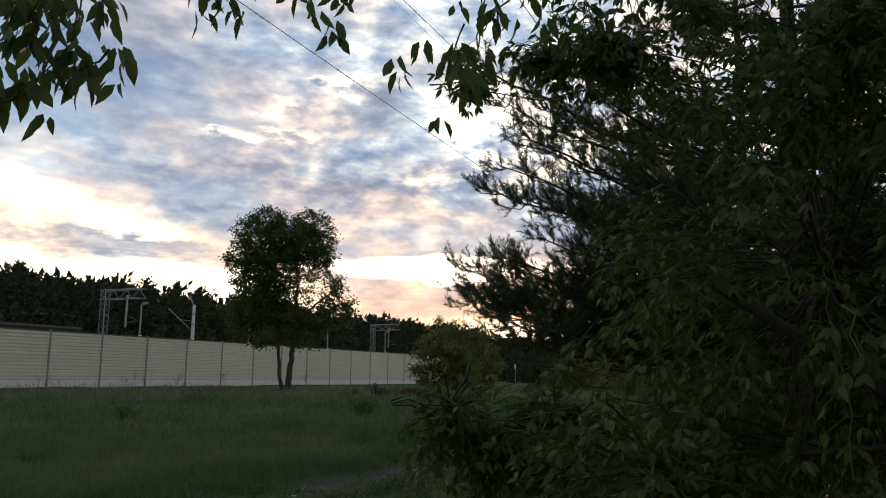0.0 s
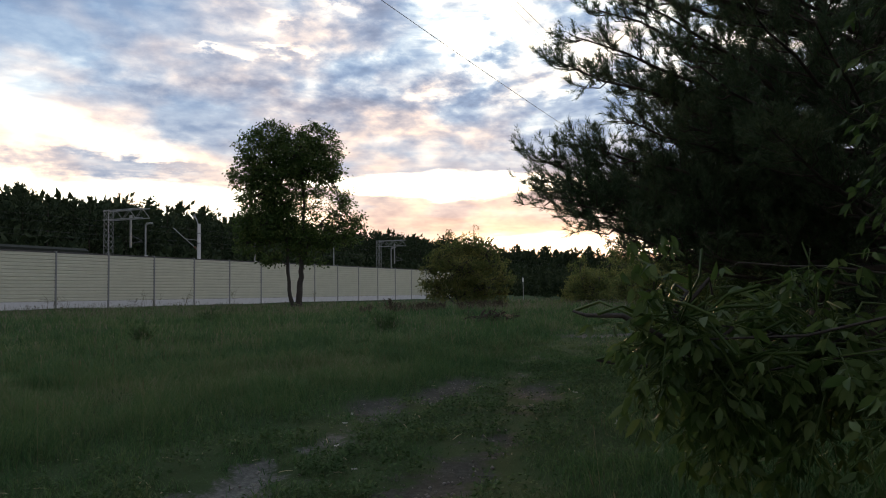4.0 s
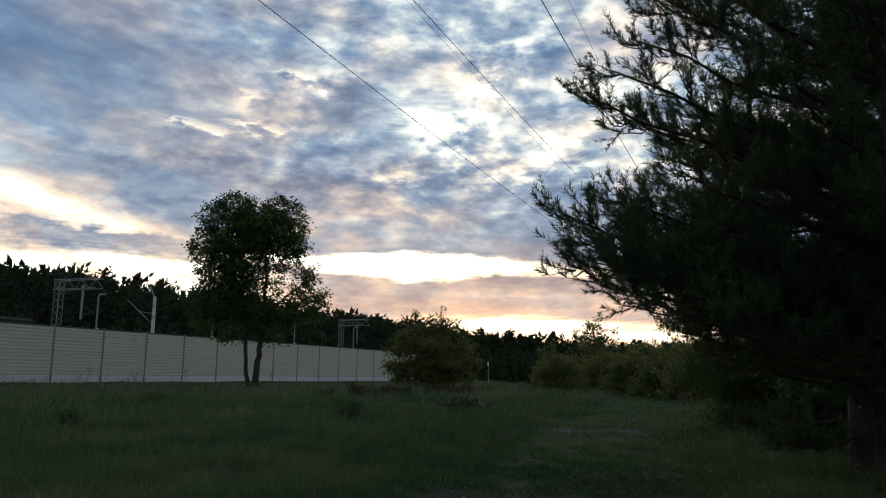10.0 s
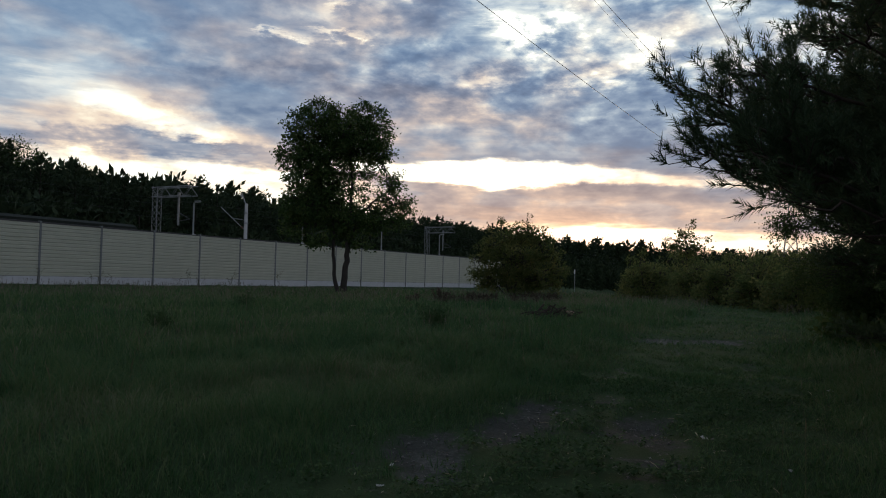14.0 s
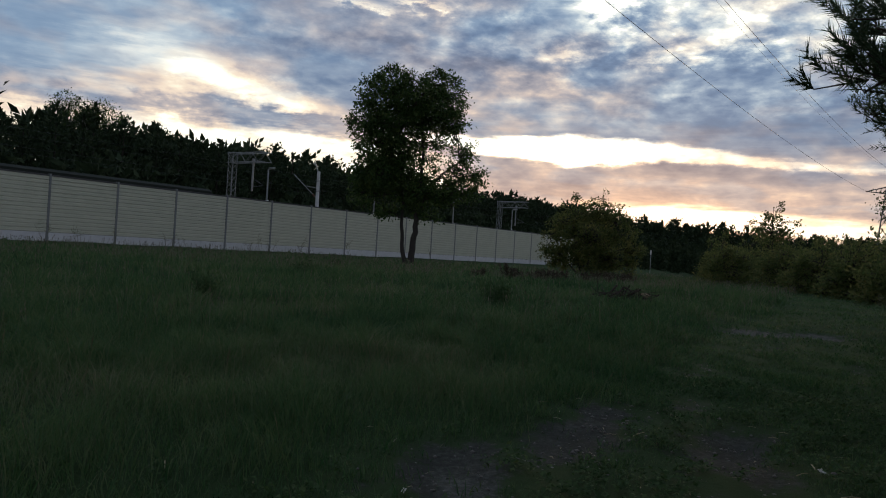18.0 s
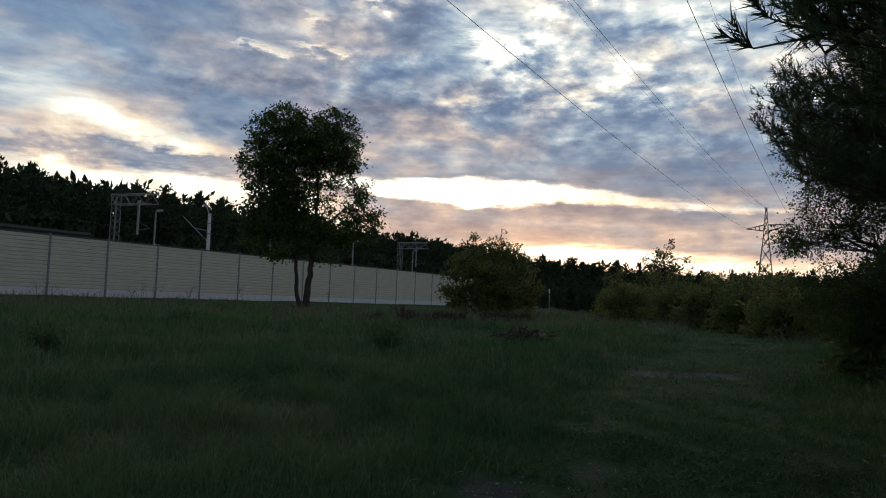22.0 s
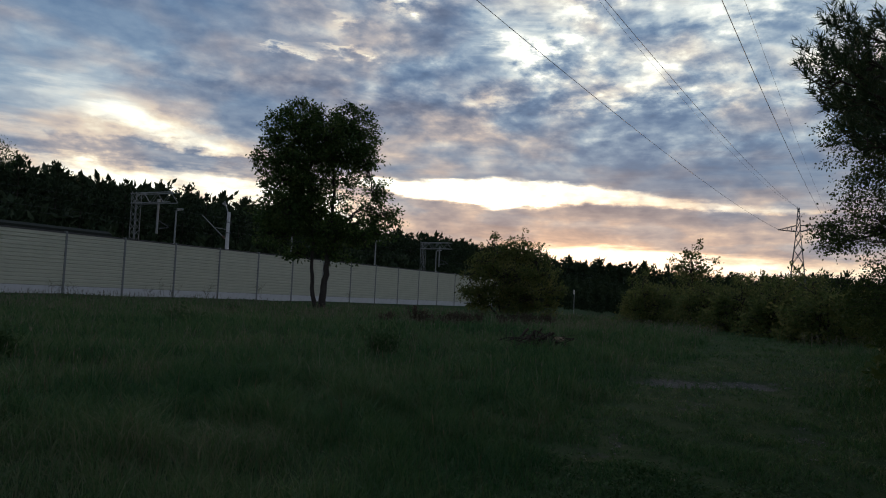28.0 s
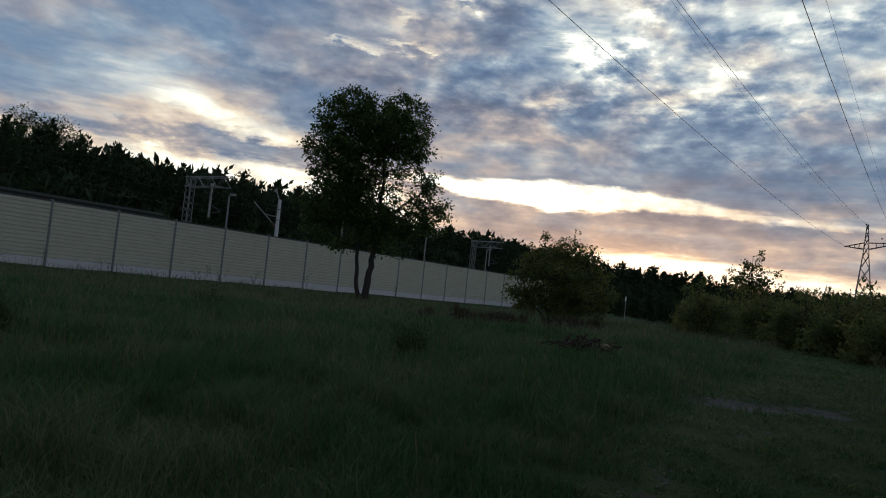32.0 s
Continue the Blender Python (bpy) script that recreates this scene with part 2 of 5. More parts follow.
def surface(name, stops, scale=3.0, fine=40.0, rough=0.8, bump=0.3, metal=0.0, vary=0.0, stretch=(1, 1, 1), coords="Object", stain=0.25):
    """A surface with mottling at two scales, stains and a fine relief."""
    m = bpy.data.materials.new(name)
    m.use_nodes = True
    g = Graph(m.node_tree)
    where = g.node("ShaderNodeTexCoord", out={"Generated": 0, "Object": 3}[coords])
    where = g.node("ShaderNodeMapping", Vector=where, Scale=stretch)
    coarse = g.noise(where, scale, 5, 0.6)
    grain = g.noise(where, fine, 4, 0.6)
    fac = g.math("ADD", g.math("MULTIPLY", coarse, 0.65), g.math("MULTIPLY", grain, 0.35))
    if vary:
        shift = g.math("SUBTRACT", g.node("ShaderNodeObjectInfo", out=5), 0.5)
        fac = g.math("ADD", fac, g.math("MULTIPLY", shift, vary))
    color = g.ramp(fac, stops)
    dirt = g.math("GREATER_THAN", g.noise(where, scale * 0.45, 6, 0.7), 0.60)
    color = g.mix(g.math("MULTIPLY", dirt, stain), color, tuple(0.55 * c for c in stops[0][1]))
    relief = g.node("ShaderNodeBump", Height=g.math("ADD", grain, coarse), Strength=bump, Distance=0.02)
    shade = g.node("ShaderNodeBsdfPrincipled", Base_Color=color, Roughness=g.math("ADD", rough - 0.08, g.math("MULTIPLY", grain, 0.16)), Metallic=metal, Normal=relief, Specular_IOR_Level=0.3)
    g.tree.links.new(shade, g.tree.nodes.new("ShaderNodeOutputMaterial").inputs[0])
    return m


def foliage(name, stops, through_light=0.35, rough=0.6, patches=0.8, share=0.4):
    """Leaves: each one a little different, some light passing through."""
    m = bpy.data.materials.new(name)
    m.use_nodes = True
    g = Graph(m.node_tree)
    island = g.node("ShaderNodeNewGeometry", out=8)
    where = g.node("ShaderNodeTexCoord", out=3)
    patch = g.node("ShaderNodeMapRange", Value=g.noise(where, patches, 4), From_Min=0.34, From_Max=0.66)
    fac = g.math("ADD", g.math("MULTIPLY", island, 1 - share), g.math("MULTIPLY", patch, share))
    color = g.ramp(fac, stops)
    vein = g.noise(where, 60.0, 2)
    color = g.mix(g.math("MULTIPLY", vein, 0.35), color, (0.55, 0.62, 0.45), "MULTIPLY")
    face = g.node("ShaderNodeBsdfPrincipled", Base_Color=color, Roughness=rough, Specular_IOR_Level=0.2)
    back = g.node("ShaderNodeBsdfTranslucent", Color=color)
    both = g.node("ShaderNodeMixShader", Fac=through_light, i1=face, i2=back)
    g.tree.links.new(both, g.tree.nodes.new("ShaderNodeOutputMaterial").inputs[0])
    return m


M_BARK = surface("bark", [(0.3, (0.024, 0.022, 0.019)), (0.7, (0.056, 0.052, 0.045))], 4, 30, 0.9, 0.8, stretch=(1, 1, 0.25))
M_PINE_BARK = surface("pine_bark", [(0.3, (0.0264, 0.022, 0.018)), (0.7, (0.0672, 0.055, 0.045))], 4, 25, 0.9, 0.8, stretch=(1, 1, 0.3))
M_BIRCH_BARK = surface("birch_bark", [(0.35, (0.10, 0.10, 0.09)), (0.5, (0.5, 0.49, 0.46)), (0.8, (0.62, 0.61, 0.58))], 5, 18, 0.8, 0.4, stretch=(1, 1, 2.5))
M_LEAF = foliage("tree_leaf", [(0.2, (0.035, 0.075, 0.02)), (0.55, (0.06, 0.11, 0.03)), (0.85, (0.11, 0.15, 0.045))])
M_ELDER = foliage("box_elder_leaf", [(0.2, (0.036, 0.074, 0.021)), (0.55, (0.062, 0.110, 0.031)), (0.85, (0.112, 0.165, 0.055))], 0.45, 0.45)
M_SHRUB = foliage("shrub_leaf", [(0.2, (0.078, 0.118, 0.038)), (0.55, (0.128, 0.155, 0.053)), (0.85, (0.22, 0.215, 0.08))], 0.62)
M_BIRCH = foliage("birch_leaf", [(0.2, (0.036, 0.064, 0.02)), (0.55, (0.058, 0.092, 0.028)), (0.85, (0.092, 0.12, 0.04))], 0.45, 0.75)
M_NEEDLE = foliage("pine_needle", [(0.2, (0.036, 0.068, 0.036)), (0.6, (0.058, 0.095, 0.046)), (0.9, (0.095, 0.115, 0.056))], 0.2, 0.55)
M_WOODS = foliage("wood_needle", [(0.2, (0.024, 0.044, 0.022)), (0.6, (0.038, 0.060, 0.028)), (0.9, (0.052, 0.074, 0.034))], 0.15, 0.8)
M_GRASS = foliage("meadow_blade", [(0.18, (0.034, 0.094, 0.033)), (0.42, (0.064, 0.134, 0.049)), (0.70, (0.102, 0.158, 0.064)), (0.96, (0.20, 0.205, 0.125))], 0.42, 0.55, 0.30, 0.42)
M_STRAW = foliage("dry_stalk", [(0.2, (0.09, 0.085, 0.045)), (0.6, (0.15, 0.14, 0.08)), (0.9, (0.23, 0.21, 0.13))], 0.2)
M_PALE_STRAW = foliage("pale_straw", [(0.2, (0.22, 0.18, 0.11)), (0.6, (0.34, 0.29, 0.19)), (0.9, (0.48, 0.43, 0.30))], 0.2)
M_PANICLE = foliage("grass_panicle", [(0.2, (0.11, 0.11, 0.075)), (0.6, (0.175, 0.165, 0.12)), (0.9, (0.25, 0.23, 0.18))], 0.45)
M_DOCK = foliage("dock_seed", [(0.2, (0.045, 0.038, 0.026)), (0.6, (0.075, 0.058, 0.038)), (0.9, (0.11, 0.082, 0.052))], 0.15)
M_WEED = foliage("weed_leaf", [(0.2, (0.036, 0.078, 0.028)), (0.6, (0.062, 0.112, 0.042)), (0.9, (0.10, 0.145, 0.06))], 0.35, 0.8)
M_PANEL = surface("barrier_panel", [(0.3, (0.435, 0.455, 0.36)), (0.7, (0.54, 0.555, 0.445))], 0.7, 9, 0.7, 0.15, vary=0.10, stretch=(1, 1, 1.6), stain=0.10)
M_PLINTH = surface("plinth_concrete", [(0.3, (0.46, 0.48, 0.49)), (0.7, (0.66, 0.68, 0.69))], 1.2, 18, 0.85, 0.3, stain=0.3)
M_POST = surface("post_steel", [(0.3, (0.15, 0.17, 0.17)), (0.7, (0.24, 0.26, 0.26))], 2, 20, 0.6, 0.15, metal=0.2)
M_CAP = surface("cap_strip", [(0.3, (0.05, 0.05, 0.05)), (0.7, (0.10, 0.10, 0.10))], 2, 20, 0.6, 0.1)
M_GALV = surface("galvanised_steel", [(0.3, (0.20, 0.22, 0.215)), (0.7, (0.32, 0.34, 0.335))], 3, 30, 0.6, 0.1, metal=0.2)
M_DARKSTEEL = surface("weathered_steel", [(0.3, (0.10, 0.11, 0.12)), (0.7, (0.18, 0.19, 0.20))], 3, 30, 0.6, 0.1, metal=0.5)
M_LAMPGLASS = surface("lamp_diffuser", [(0.3, (0.62, 0.62, 0.60)), (0.7, (0.75, 0.75, 0.72))], 4, 30, 0.35, 0.0, stain=0.1)
M_INSULATOR = surface("brown_porcelain", [(0.3, (0.10, 0.05, 0.03)), (0.7, (0.16, 0.08, 0.05))], 8, 30, 0.3, 0.0)
M_ROOF = surface("canopy_sheet", [(0.3, (0.012, 0.016, 0.012)), (0.7, (0.022, 0.028, 0.022))], 0.8, 10, 0.92, 0.2)
M_WIRE = surface("aluminium_wire", [(0.3, (0.05, 0.05, 0.055)), (0.7, (0.09, 0.09, 0.10))], 2, 20, 0.6, 0.0)
M_STONE = surface("gravel_stone", [(0.25, (0.09, 0.085, 0.08)), (0.5, (0.16, 0.15, 0.14)), (0.8, (0.34, 0.33, 0.31))], 2, 40, 0.9, 0.4)
M_DEADWOOD = surface("dead_wood", [(0.3, (0.022, 0.018, 0.014)), (0.7, (0.062, 0.048, 0.037))], 5, 30, 0.95, 0.8, stretch=(1, 1, 0.4))
M_CUTWOOD = surface("cut_wood", [(0.3, (0.24, 0.18, 0.12)), (0.7, (0.36, 0.28, 0.19))], 5, 30, 0.9, 0.3)
M_PAPER = surface("scrap_paper", [(0.3, (0.38, 0.38, 0.36)), (0.7, (0.55, 0.55, 0.52))], 8, 40, 0.8, 0.2)


def ground_material():
    """Meadow soil: turf, bare sandy ruts of a farm track, worn patches."""
    m = bpy.data.materials.new("meadow_soil")
    m.use_nodes = True
    g = Graph(m.node_tree)
    where = g.node("ShaderNodeNewGeometry", out=0)
    wide = g.noise(where, 0.12, 5, 0.6)
    mid = g.noise(where, 2.6, 6, 0.7)
    fine = g.noise(where, 22.0, 5, 0.7)
    turf = g.ramp(g.math("ADD", g.math("MULTIPLY", wide, 0.5), g.math("MULTIPLY", mid, 0.5)), [(0.3, (0.024, 0.050, 0.020)), (0.55, (0.042, 0.072, 0.030)), (0.75, (0.072, 0.084, 0.046))])
    turf = g.mix(g.math("MULTIPLY", fine, 0.6), turf, (0.5, 0.45, 0.35), "MULTIPLY")
    sand = g.ramp(g.math("ADD", g.math("MULTIPLY", mid, 0.4), g.math("MULTIPLY", fine, 0.6)), [(0.3, (0.018, 0.020, 0.017)), (0.5, (0.036, 0.039, 0.033)), (0.78, (0.10, 0.106, 0.092))])
    pale = g.ramp(g.math("ADD", g.math("MULTIPLY", mid, 0.35), g.math("MULTIPLY", fine, 0.65)), [(0.3, (0.050, 0.053, 0.049)), (0.5, (0.105, 0.112, 0.102)), (0.78, (0.26, 0.27, 0.25))])
    rock = g.tree.nodes.new("ShaderNodeAttribute")
    rock.attribute_name = "stony"
    sand = g.mix(rock.outputs[2], sand, pale)
    worn = g.tree.nodes.new("ShaderNodeAttribute")
    worn.attribute_name = "bare"
    bare = worn.outputs[2]
    edge = g.math("ADD", bare, g.math("MULTIPLY", g.math("SUBTRACT", g.math("ADD", g.math("MULTIPLY", mid, 0.7), g.math("MULTIPLY", fine, 0.3)), 0.5), 2.4))
    edge = g.node("ShaderNodeMapRange", Value=edge, From_Min=0.38, From_Max=0.62)
    color = g.mix(edge, turf, sand)
    relief = g.node("ShaderNodeBump", Height=g.math("ADD", fine, mid), Strength=0.7, Distance=0.03)
    shade = g.node("ShaderNodeBsdfPrincipled", Base_Color=color, Roughness=0.95, Normal=relief, Specular_IOR_Level=0.05)
    g.tree.links.new(shade, g.tree.nodes.new("ShaderNodeOutputMaterial").inputs[0])
    return m


M_GROUND = ground_material()

# ---------------------------------------------------------------- mesh helpers
rng = np.random.default_rng(7)


def raw_mesh(name, verts, faces):
    """A mesh from arrays; all faces have the same number of corners."""
    verts, faces = np.asarray(verts, np.float32), np.asarray(faces, np.int32)
    me = bpy.data.meshes.new(name)
    k = faces.shape[1]
    me.vertices.add(len(verts))
    me.vertices.foreach_set("co", verts.ravel())
    me.loops.add(faces.size)
    me.loops.foreach_set("vertex_index", faces.ravel())
    me.polygons.add(len(faces))
    me.polygons.foreach_set("loop_start", np.arange(0, faces.size, k, dtype=np.int32))
    me.update(calc_edges=True)
    return me


def part(name, mesh, material, parent=None, label=""):
    """Links a bmesh or a mesh as one object, under a thing or a part."""
    if isinstance(mesh, bmesh.types.BMesh):
        me = bpy.data.meshes.new(name)
        mesh.to_mesh(me)
        mesh.free()
        mesh = me
    if material and not mesh.materials:
        mesh.materials.append(material)
    ob = new(name, mesh)
    ob.parent = parent
    return tagged(ob, label)


def thing(name, label, category, at=(0, 0, 0), turn=0.0, group="", kind=""):
    ob = new(name)
    ob.empty_display_size = 0.2
    ob.matrix_basis = pose(*at, 0, 0, turn)
    return tagged(ob, label, category, group, kind)


def box(bm, size, at=(0, 0, 0), bevel=0.0, turn=None):
    made = bmesh.ops.create_cube(bm, size=1.0)["verts"]
    bmesh.ops.scale(bm, vec=size, verts=made)
    if bevel:
        edges = list({e for v in made for e in v.link_edges})
        made = list({v for f in bmesh.ops.bevel(bm, geom=edges, offset=bevel, segments=1, affect="EDGES")["faces"] for v in f.verts} | {v for v in made if v.is_valid})
    if turn is not None:
        bmesh.ops.rotate(bm, verts=made, cent=(0, 0, 0), matrix=turn)
    bmesh.ops.translate(bm, vec=at, verts=made)


def rod(bm, a, b, r0, r1=None, sides=6):
    """A round or square bar from a to b."""
    a, b = Vector(a), Vector(b)
    made = bmesh.ops.create_cone(bm, cap_ends=True, segments=sides, radius1=r0, radius2=r0 if r1 is None else r1, depth=(b - a).length)["verts"]
    turn = (b - a).to_track_quat("Z", "Y").to_matrix()
    bmesh.ops.rotate(bm, verts=made, cent=(0, 0, 0), matrix=turn)
    bmesh.ops.translate(bm, vec=(a + b) / 2, verts=made)


def tubes(lines, sides=6):
    """Verts and quads for tapered tubes along polylines: a list of (points, radii)."""
    verts, faces, base = [], [], 0
    turn = np.arange(sides) * 2 * np.pi / sides
    for pts, rad in lines:
        pts, rad = np.asarray(pts, float), np.asarray(rad, float)
        way = np.gradient(pts, axis=0)
        way /= np.linalg.norm(way, axis=1)[:, None] + 1e-9
        ref = np.where(np.abs(way[:, 2:3]) > 0.9, np.array([[1.0, 0, 0]]), np.array([[0, 0, 1.0]]))
        u = np.cross(way, ref)
        u /= np.linalg.norm(u, axis=1)[:, None] + 1e-9
        v = np.cross(way, u)
        ring = pts[:, None] + rad[:, None, None] * (np.cos(turn)[None, :, None] * u[:, None] + np.sin(turn)[None, :, None] * v[:, None])
        verts.append(ring.reshape(-1, 3))
        n = len(pts)
        for i in range(n - 1):
            for j in range(sides):
                k = (j + 1) % sides
                faces.append((base + i * sides + j, base + i * sides + k, base + (i + 1) * sides + k, base + (i + 1) * sides + j))
        base += n * sides
    return np.concatenate(verts), np.array(faces)


def tube_mesh(name, lines, sides=6):
    me = raw_mesh(name, *tubes(lines, sides))
    me.polygons.foreach_set("use_smooth", np.ones(len(me.polygons), bool))
    return me


def curve_line(a, b, sag=0.0, n=6, wander=0.0):
    """Points from a to b, bowed up (positive) or down, with a little wander."""
    t = np.linspace(0, 1, n)[:, None]
    pts = np.asarray(a, float) * (1 - t) + np.asarray(b, float) * t
    pts[:, 2] += sag * 4 * (t * (1 - t))[:, 0]
    if wander:
        pts[1:-1] += rng.normal(0, wander, (n - 2, 3))
    return pts


def unit(a):
    return a / (np.linalg.norm(a, axis=-1, keepdims=True) + 1e-9)


def leaf_arrays(at, way, size, wide=0.5, fold=0.25, rich=False, level=False):
    """Leaves at points, pointing along way: diamonds folded on the midrib, or (rich) ovate blades with a pointed tip."""
    n = len(at)
    way = unit(way)
    flat = unit(np.cross(way, rng.normal(0, 0.35, (n, 3)) + [0, 0, 1.0] if level else rng.normal(0, 1, (n, 3))))
    up = np.cross(flat, way)
    size = np.broadcast_to(np.asarray(size, float), (n,))[:, None]
    if not rich:
        rows = [(0, 0, 0), (0.45, wide / 2, fold * wide), (1, 0, 0), (0.45, -wide / 2, fold * wide)]
        shape = [(0, 1, 2, 3)]
    else:
        rows = [(0, 0, 0), (0.28, wide * 0.46, fold * wide), (0.62, wide * 0.40, fold * wide * 0.6), (1.0, 0, -0.10), (0.62, -wide * 0.40, fold * wide * 0.6), (0.28, -wide * 0.46, fold * wide), (0.5, 0, 0.03)]
        shape = [(0, 1, 6, 5), (1, 2, 3, 6), (6, 3, 4, 5)]
    verts = np.stack([at + size * (a * way + b * flat + c * up) for a, b, c in rows], 1).reshape(-1, 3)
    k = len(rows)
    faces = (np.arange(n)[:, None, None] * k + np.array(shape)[None]).reshape(-1, 4)
    return verts, faces


def blob_points(n, center, radii, shell=0.5):
    """Random points in an ellipsoid, crowded towards its skin."""
    d = unit(rng.normal(0, 1, (n, 3)))
    r = rng.uniform(0, 1, n) ** (1 / (1 + 2 * shell * 2))
    return np.asarray(center) + d * r[:, None] * np.asarray(radii), d


def smoothstep(a, b, x):
    t = np.clip((x - a) / (b - a), 0, 1)
    return t * t * (3 - 2 * t)


def wave_noise(x, y, scale, seed):
    """A cheap smooth noise from a few crossed waves."""
    r = np.random.default_rng(seed)
    total = 0
    for k in range(7):
        a, p, f = r.uniform(0, 6.283), r.uniform(0, 6.283), r.uniform(0.6, 1.7) / scale
        total = total + np.sin((np.cos(a) * x + np.sin(a) * y) * 6.283 * f + p)
    return total / 4.0


def track_lines(x):
    """The y of the two ruts of the farm track at x."""
    near = -48.65 - 0.6 * smoothstep(-36.5, -41, x) - 2.2 * smoothstep(-40, -50, x)
    near = near + 1.5 * smoothstep(-31, -20, x) + 3.0 * smoothstep(-18, 10, x)
    return near, near - 1.5 - 0.35 * smoothstep(-31, -21, x)


# worn patches of the track: x, y, half length along it, half width, turn in radians, how bare, how stony
WORN = [(-37.1, -49.0, 0.85, 0.26, 0.12, 1.0, 1.0), (-35.8, -48.78, 0.7, 0.17, 0.12, 0.8, 0.8), (-34.3, -48.5, 0.8, 0.2, 0.1, 0.85, 0.5), (-39.2, -49.45, 1.2, 0.3, 0.2, 0.9, 0.7), (-41.5, -50.1, 1.2, 0.35, 0.3, 0.9, 0.6),
        (-36.6, -50.25, 0.95, 0.26, 0.0, 0.95, 0.1), (-35.2, -50.1, 0.7, 0.2, 0.1, 0.8, 0.1), (-38.8, -50.75, 1.0, 0.28, 0.2, 0.75, 0.2), (-33.0, -49.75, 0.9, 0.25, 0.1, 0.7, 0.1),
        (-33.8, -48.05, 0.7, 0.30, 0.2, 0.95, 0.12), (-32.5, -48.35, 0.9, 0.40, 0.1, 0.85, 0.08), (-31.4, -48.2, 0.6, 0.30, 0.2, 0.85, 0.1), (-31.8, -49.3, 0.9, 0.36, 0.1, 0.85, 0.1), (-30.4, -48.6, 0.6, 0.22, 0.1, 0.55, 0.1),
        (-21.3, -47.4, 0.65, 0.75, 0.1, 0.95, 0.6), (-20.4, -48.3, 0.6, 0.6, 0.1, 0.85, 0.6), (-24.0, -48.1, 1.2, 0.22, 0.1, 0.55, 0.2), (-25.8, -49.6, 1.5, 0.22, 0.1, 0.5, 0.2), (-27.8, -48.0, 1.2, 0.2, 0.1, 0.45, 0.2)]


def worn_fields(x, y):
    bare, stony = 0 * x, 0 * x
    jx, jy = 0.20 * wave_noise(x, y, 0.8, 3) + 0.10 * wave_noise(x, y, 0.3, 7), 0.14 * wave_noise(x, y, 0.55, 4) + 0.08 * wave_noise(x, y, 0.25, 8)
    for px, py, rx, ry, turn, much, stone in WORN:
        dx, dy = x - px + jx, y - py + jy
        u = (dx * math.cos(turn) + dy * math.sin(turn)) / rx
        v = (dy * math.cos(turn) - dx * math.sin(turn)) / ry
        f = np.exp(-(u * u + v * v) ** 1.5 * 0.8)
        bare = np.maximum(bare, much * f)
        stony = np.maximum(stony, stone * f)
    return bare, stony


def bareness(x, y):
    """How bare of grass the ground is: worn patches on the ruts, thin turf between them."""
    x, y = np.asarray(x, float), np.asarray(y, float)
    a, b = track_lines(x)
    bare, stony = worn_fields(x, y)
    turf = 0.20 * np.exp(-((y - (a + b) / 2) / 1.2) ** 2) * (1 - smoothstep(-24, -16, x))
    ragged = 0.12 * wave_noise(x, y, 0.6, 6) * np.exp(-((y - (a + b) / 2) / 1.3) ** 2)
    return np.clip(np.maximum(bare, turf) + ragged - 0.02, 0, 1)


def trodden(x, y):
    """Grass is short along the line that people walk."""
    line = -53.6 + 3.1 * smoothstep(-43.5, -36.5, x) + 1.0 * smoothstep(-38, -32, x)
    return np.exp(-((y - line) / 0.55) ** 4) * smoothstep(-46, -43, x) * (1 - smoothstep(-32.5, -31, x))


def ground_z(x, y):
    x, y = np.asarray(x, float), np.asarray(y, float)
    d = (x + 37) * 0.85 + (y + 50.5) * 0.52
    z = 0.22 * smoothstep(7, 30, d) + 0.06 * wave_noise(x, y, 14, 11) * smoothstep(4, 20, np.abs(d)) + 0.025 * wave_noise(x, y, 2.3, 12)
    return z - 0.06 * bareness(x, y) + 0.25 * smoothstep(-8, 2, y)


def ground():
    xs = np.concatenate([[-3000, -1200, -500, -220, -120, -85], np.arange(-66, -46, 2.0), np.arange(-46, -16, 0.25), np.arange(-16, 30, 1.0), np.arange(30, 130, 5.0), [150, 200, 280, 400, 700, 1300, 3000]])
    ys = np.concatenate([[-3000, -1200, -500, -250, -150, -110, -90], np.arange(-80, -56, 2.0), np.arange(-56, -40, 0.25), np.arange(-40, 6, 1.0), np.arange(6, 60, 5.0), [70, 100, 150, 250, 500, 1200, 3000]])
    gx, gy = np.meshgrid(xs, ys, indexing="ij")
    z = ground_z(gx, gy)
    nx, ny = gx.shape
    idx = np.arange(nx * ny).reshape(nx, ny)
    faces = np.stack([idx[:-1, :-1], idx[1:, :-1], idx[1:, 1:], idx[:-1, 1:]], -1).reshape(-1, 4)
    me = raw_mesh("ground", np.stack([gx, gy, z], -1).reshape(-1, 3), faces)
    me.polygons.foreach_set("use_smooth", np.ones(len(me.polygons), bool))
    att = me.attributes.new("bare", "FLOAT", "POINT")
    att.data.foreach_set("value", bareness(gx, gy).ravel().astype(np.float32))
    att = me.attributes.new("stony", "FLOAT", "POINT")
    att.data.foreach_set("value", worn_fields(gx, gy)[1].ravel().astype(np.float32))
    tagged(part("ground", me, M_GROUND), "rough green meadow with the sandy ruts of a farm track", "ground", kind="structure")


ground()

# ---------------------------------------------------------------- noise barrier
BAY, TOP, FOOT = 5.0, 4.85, 0.28


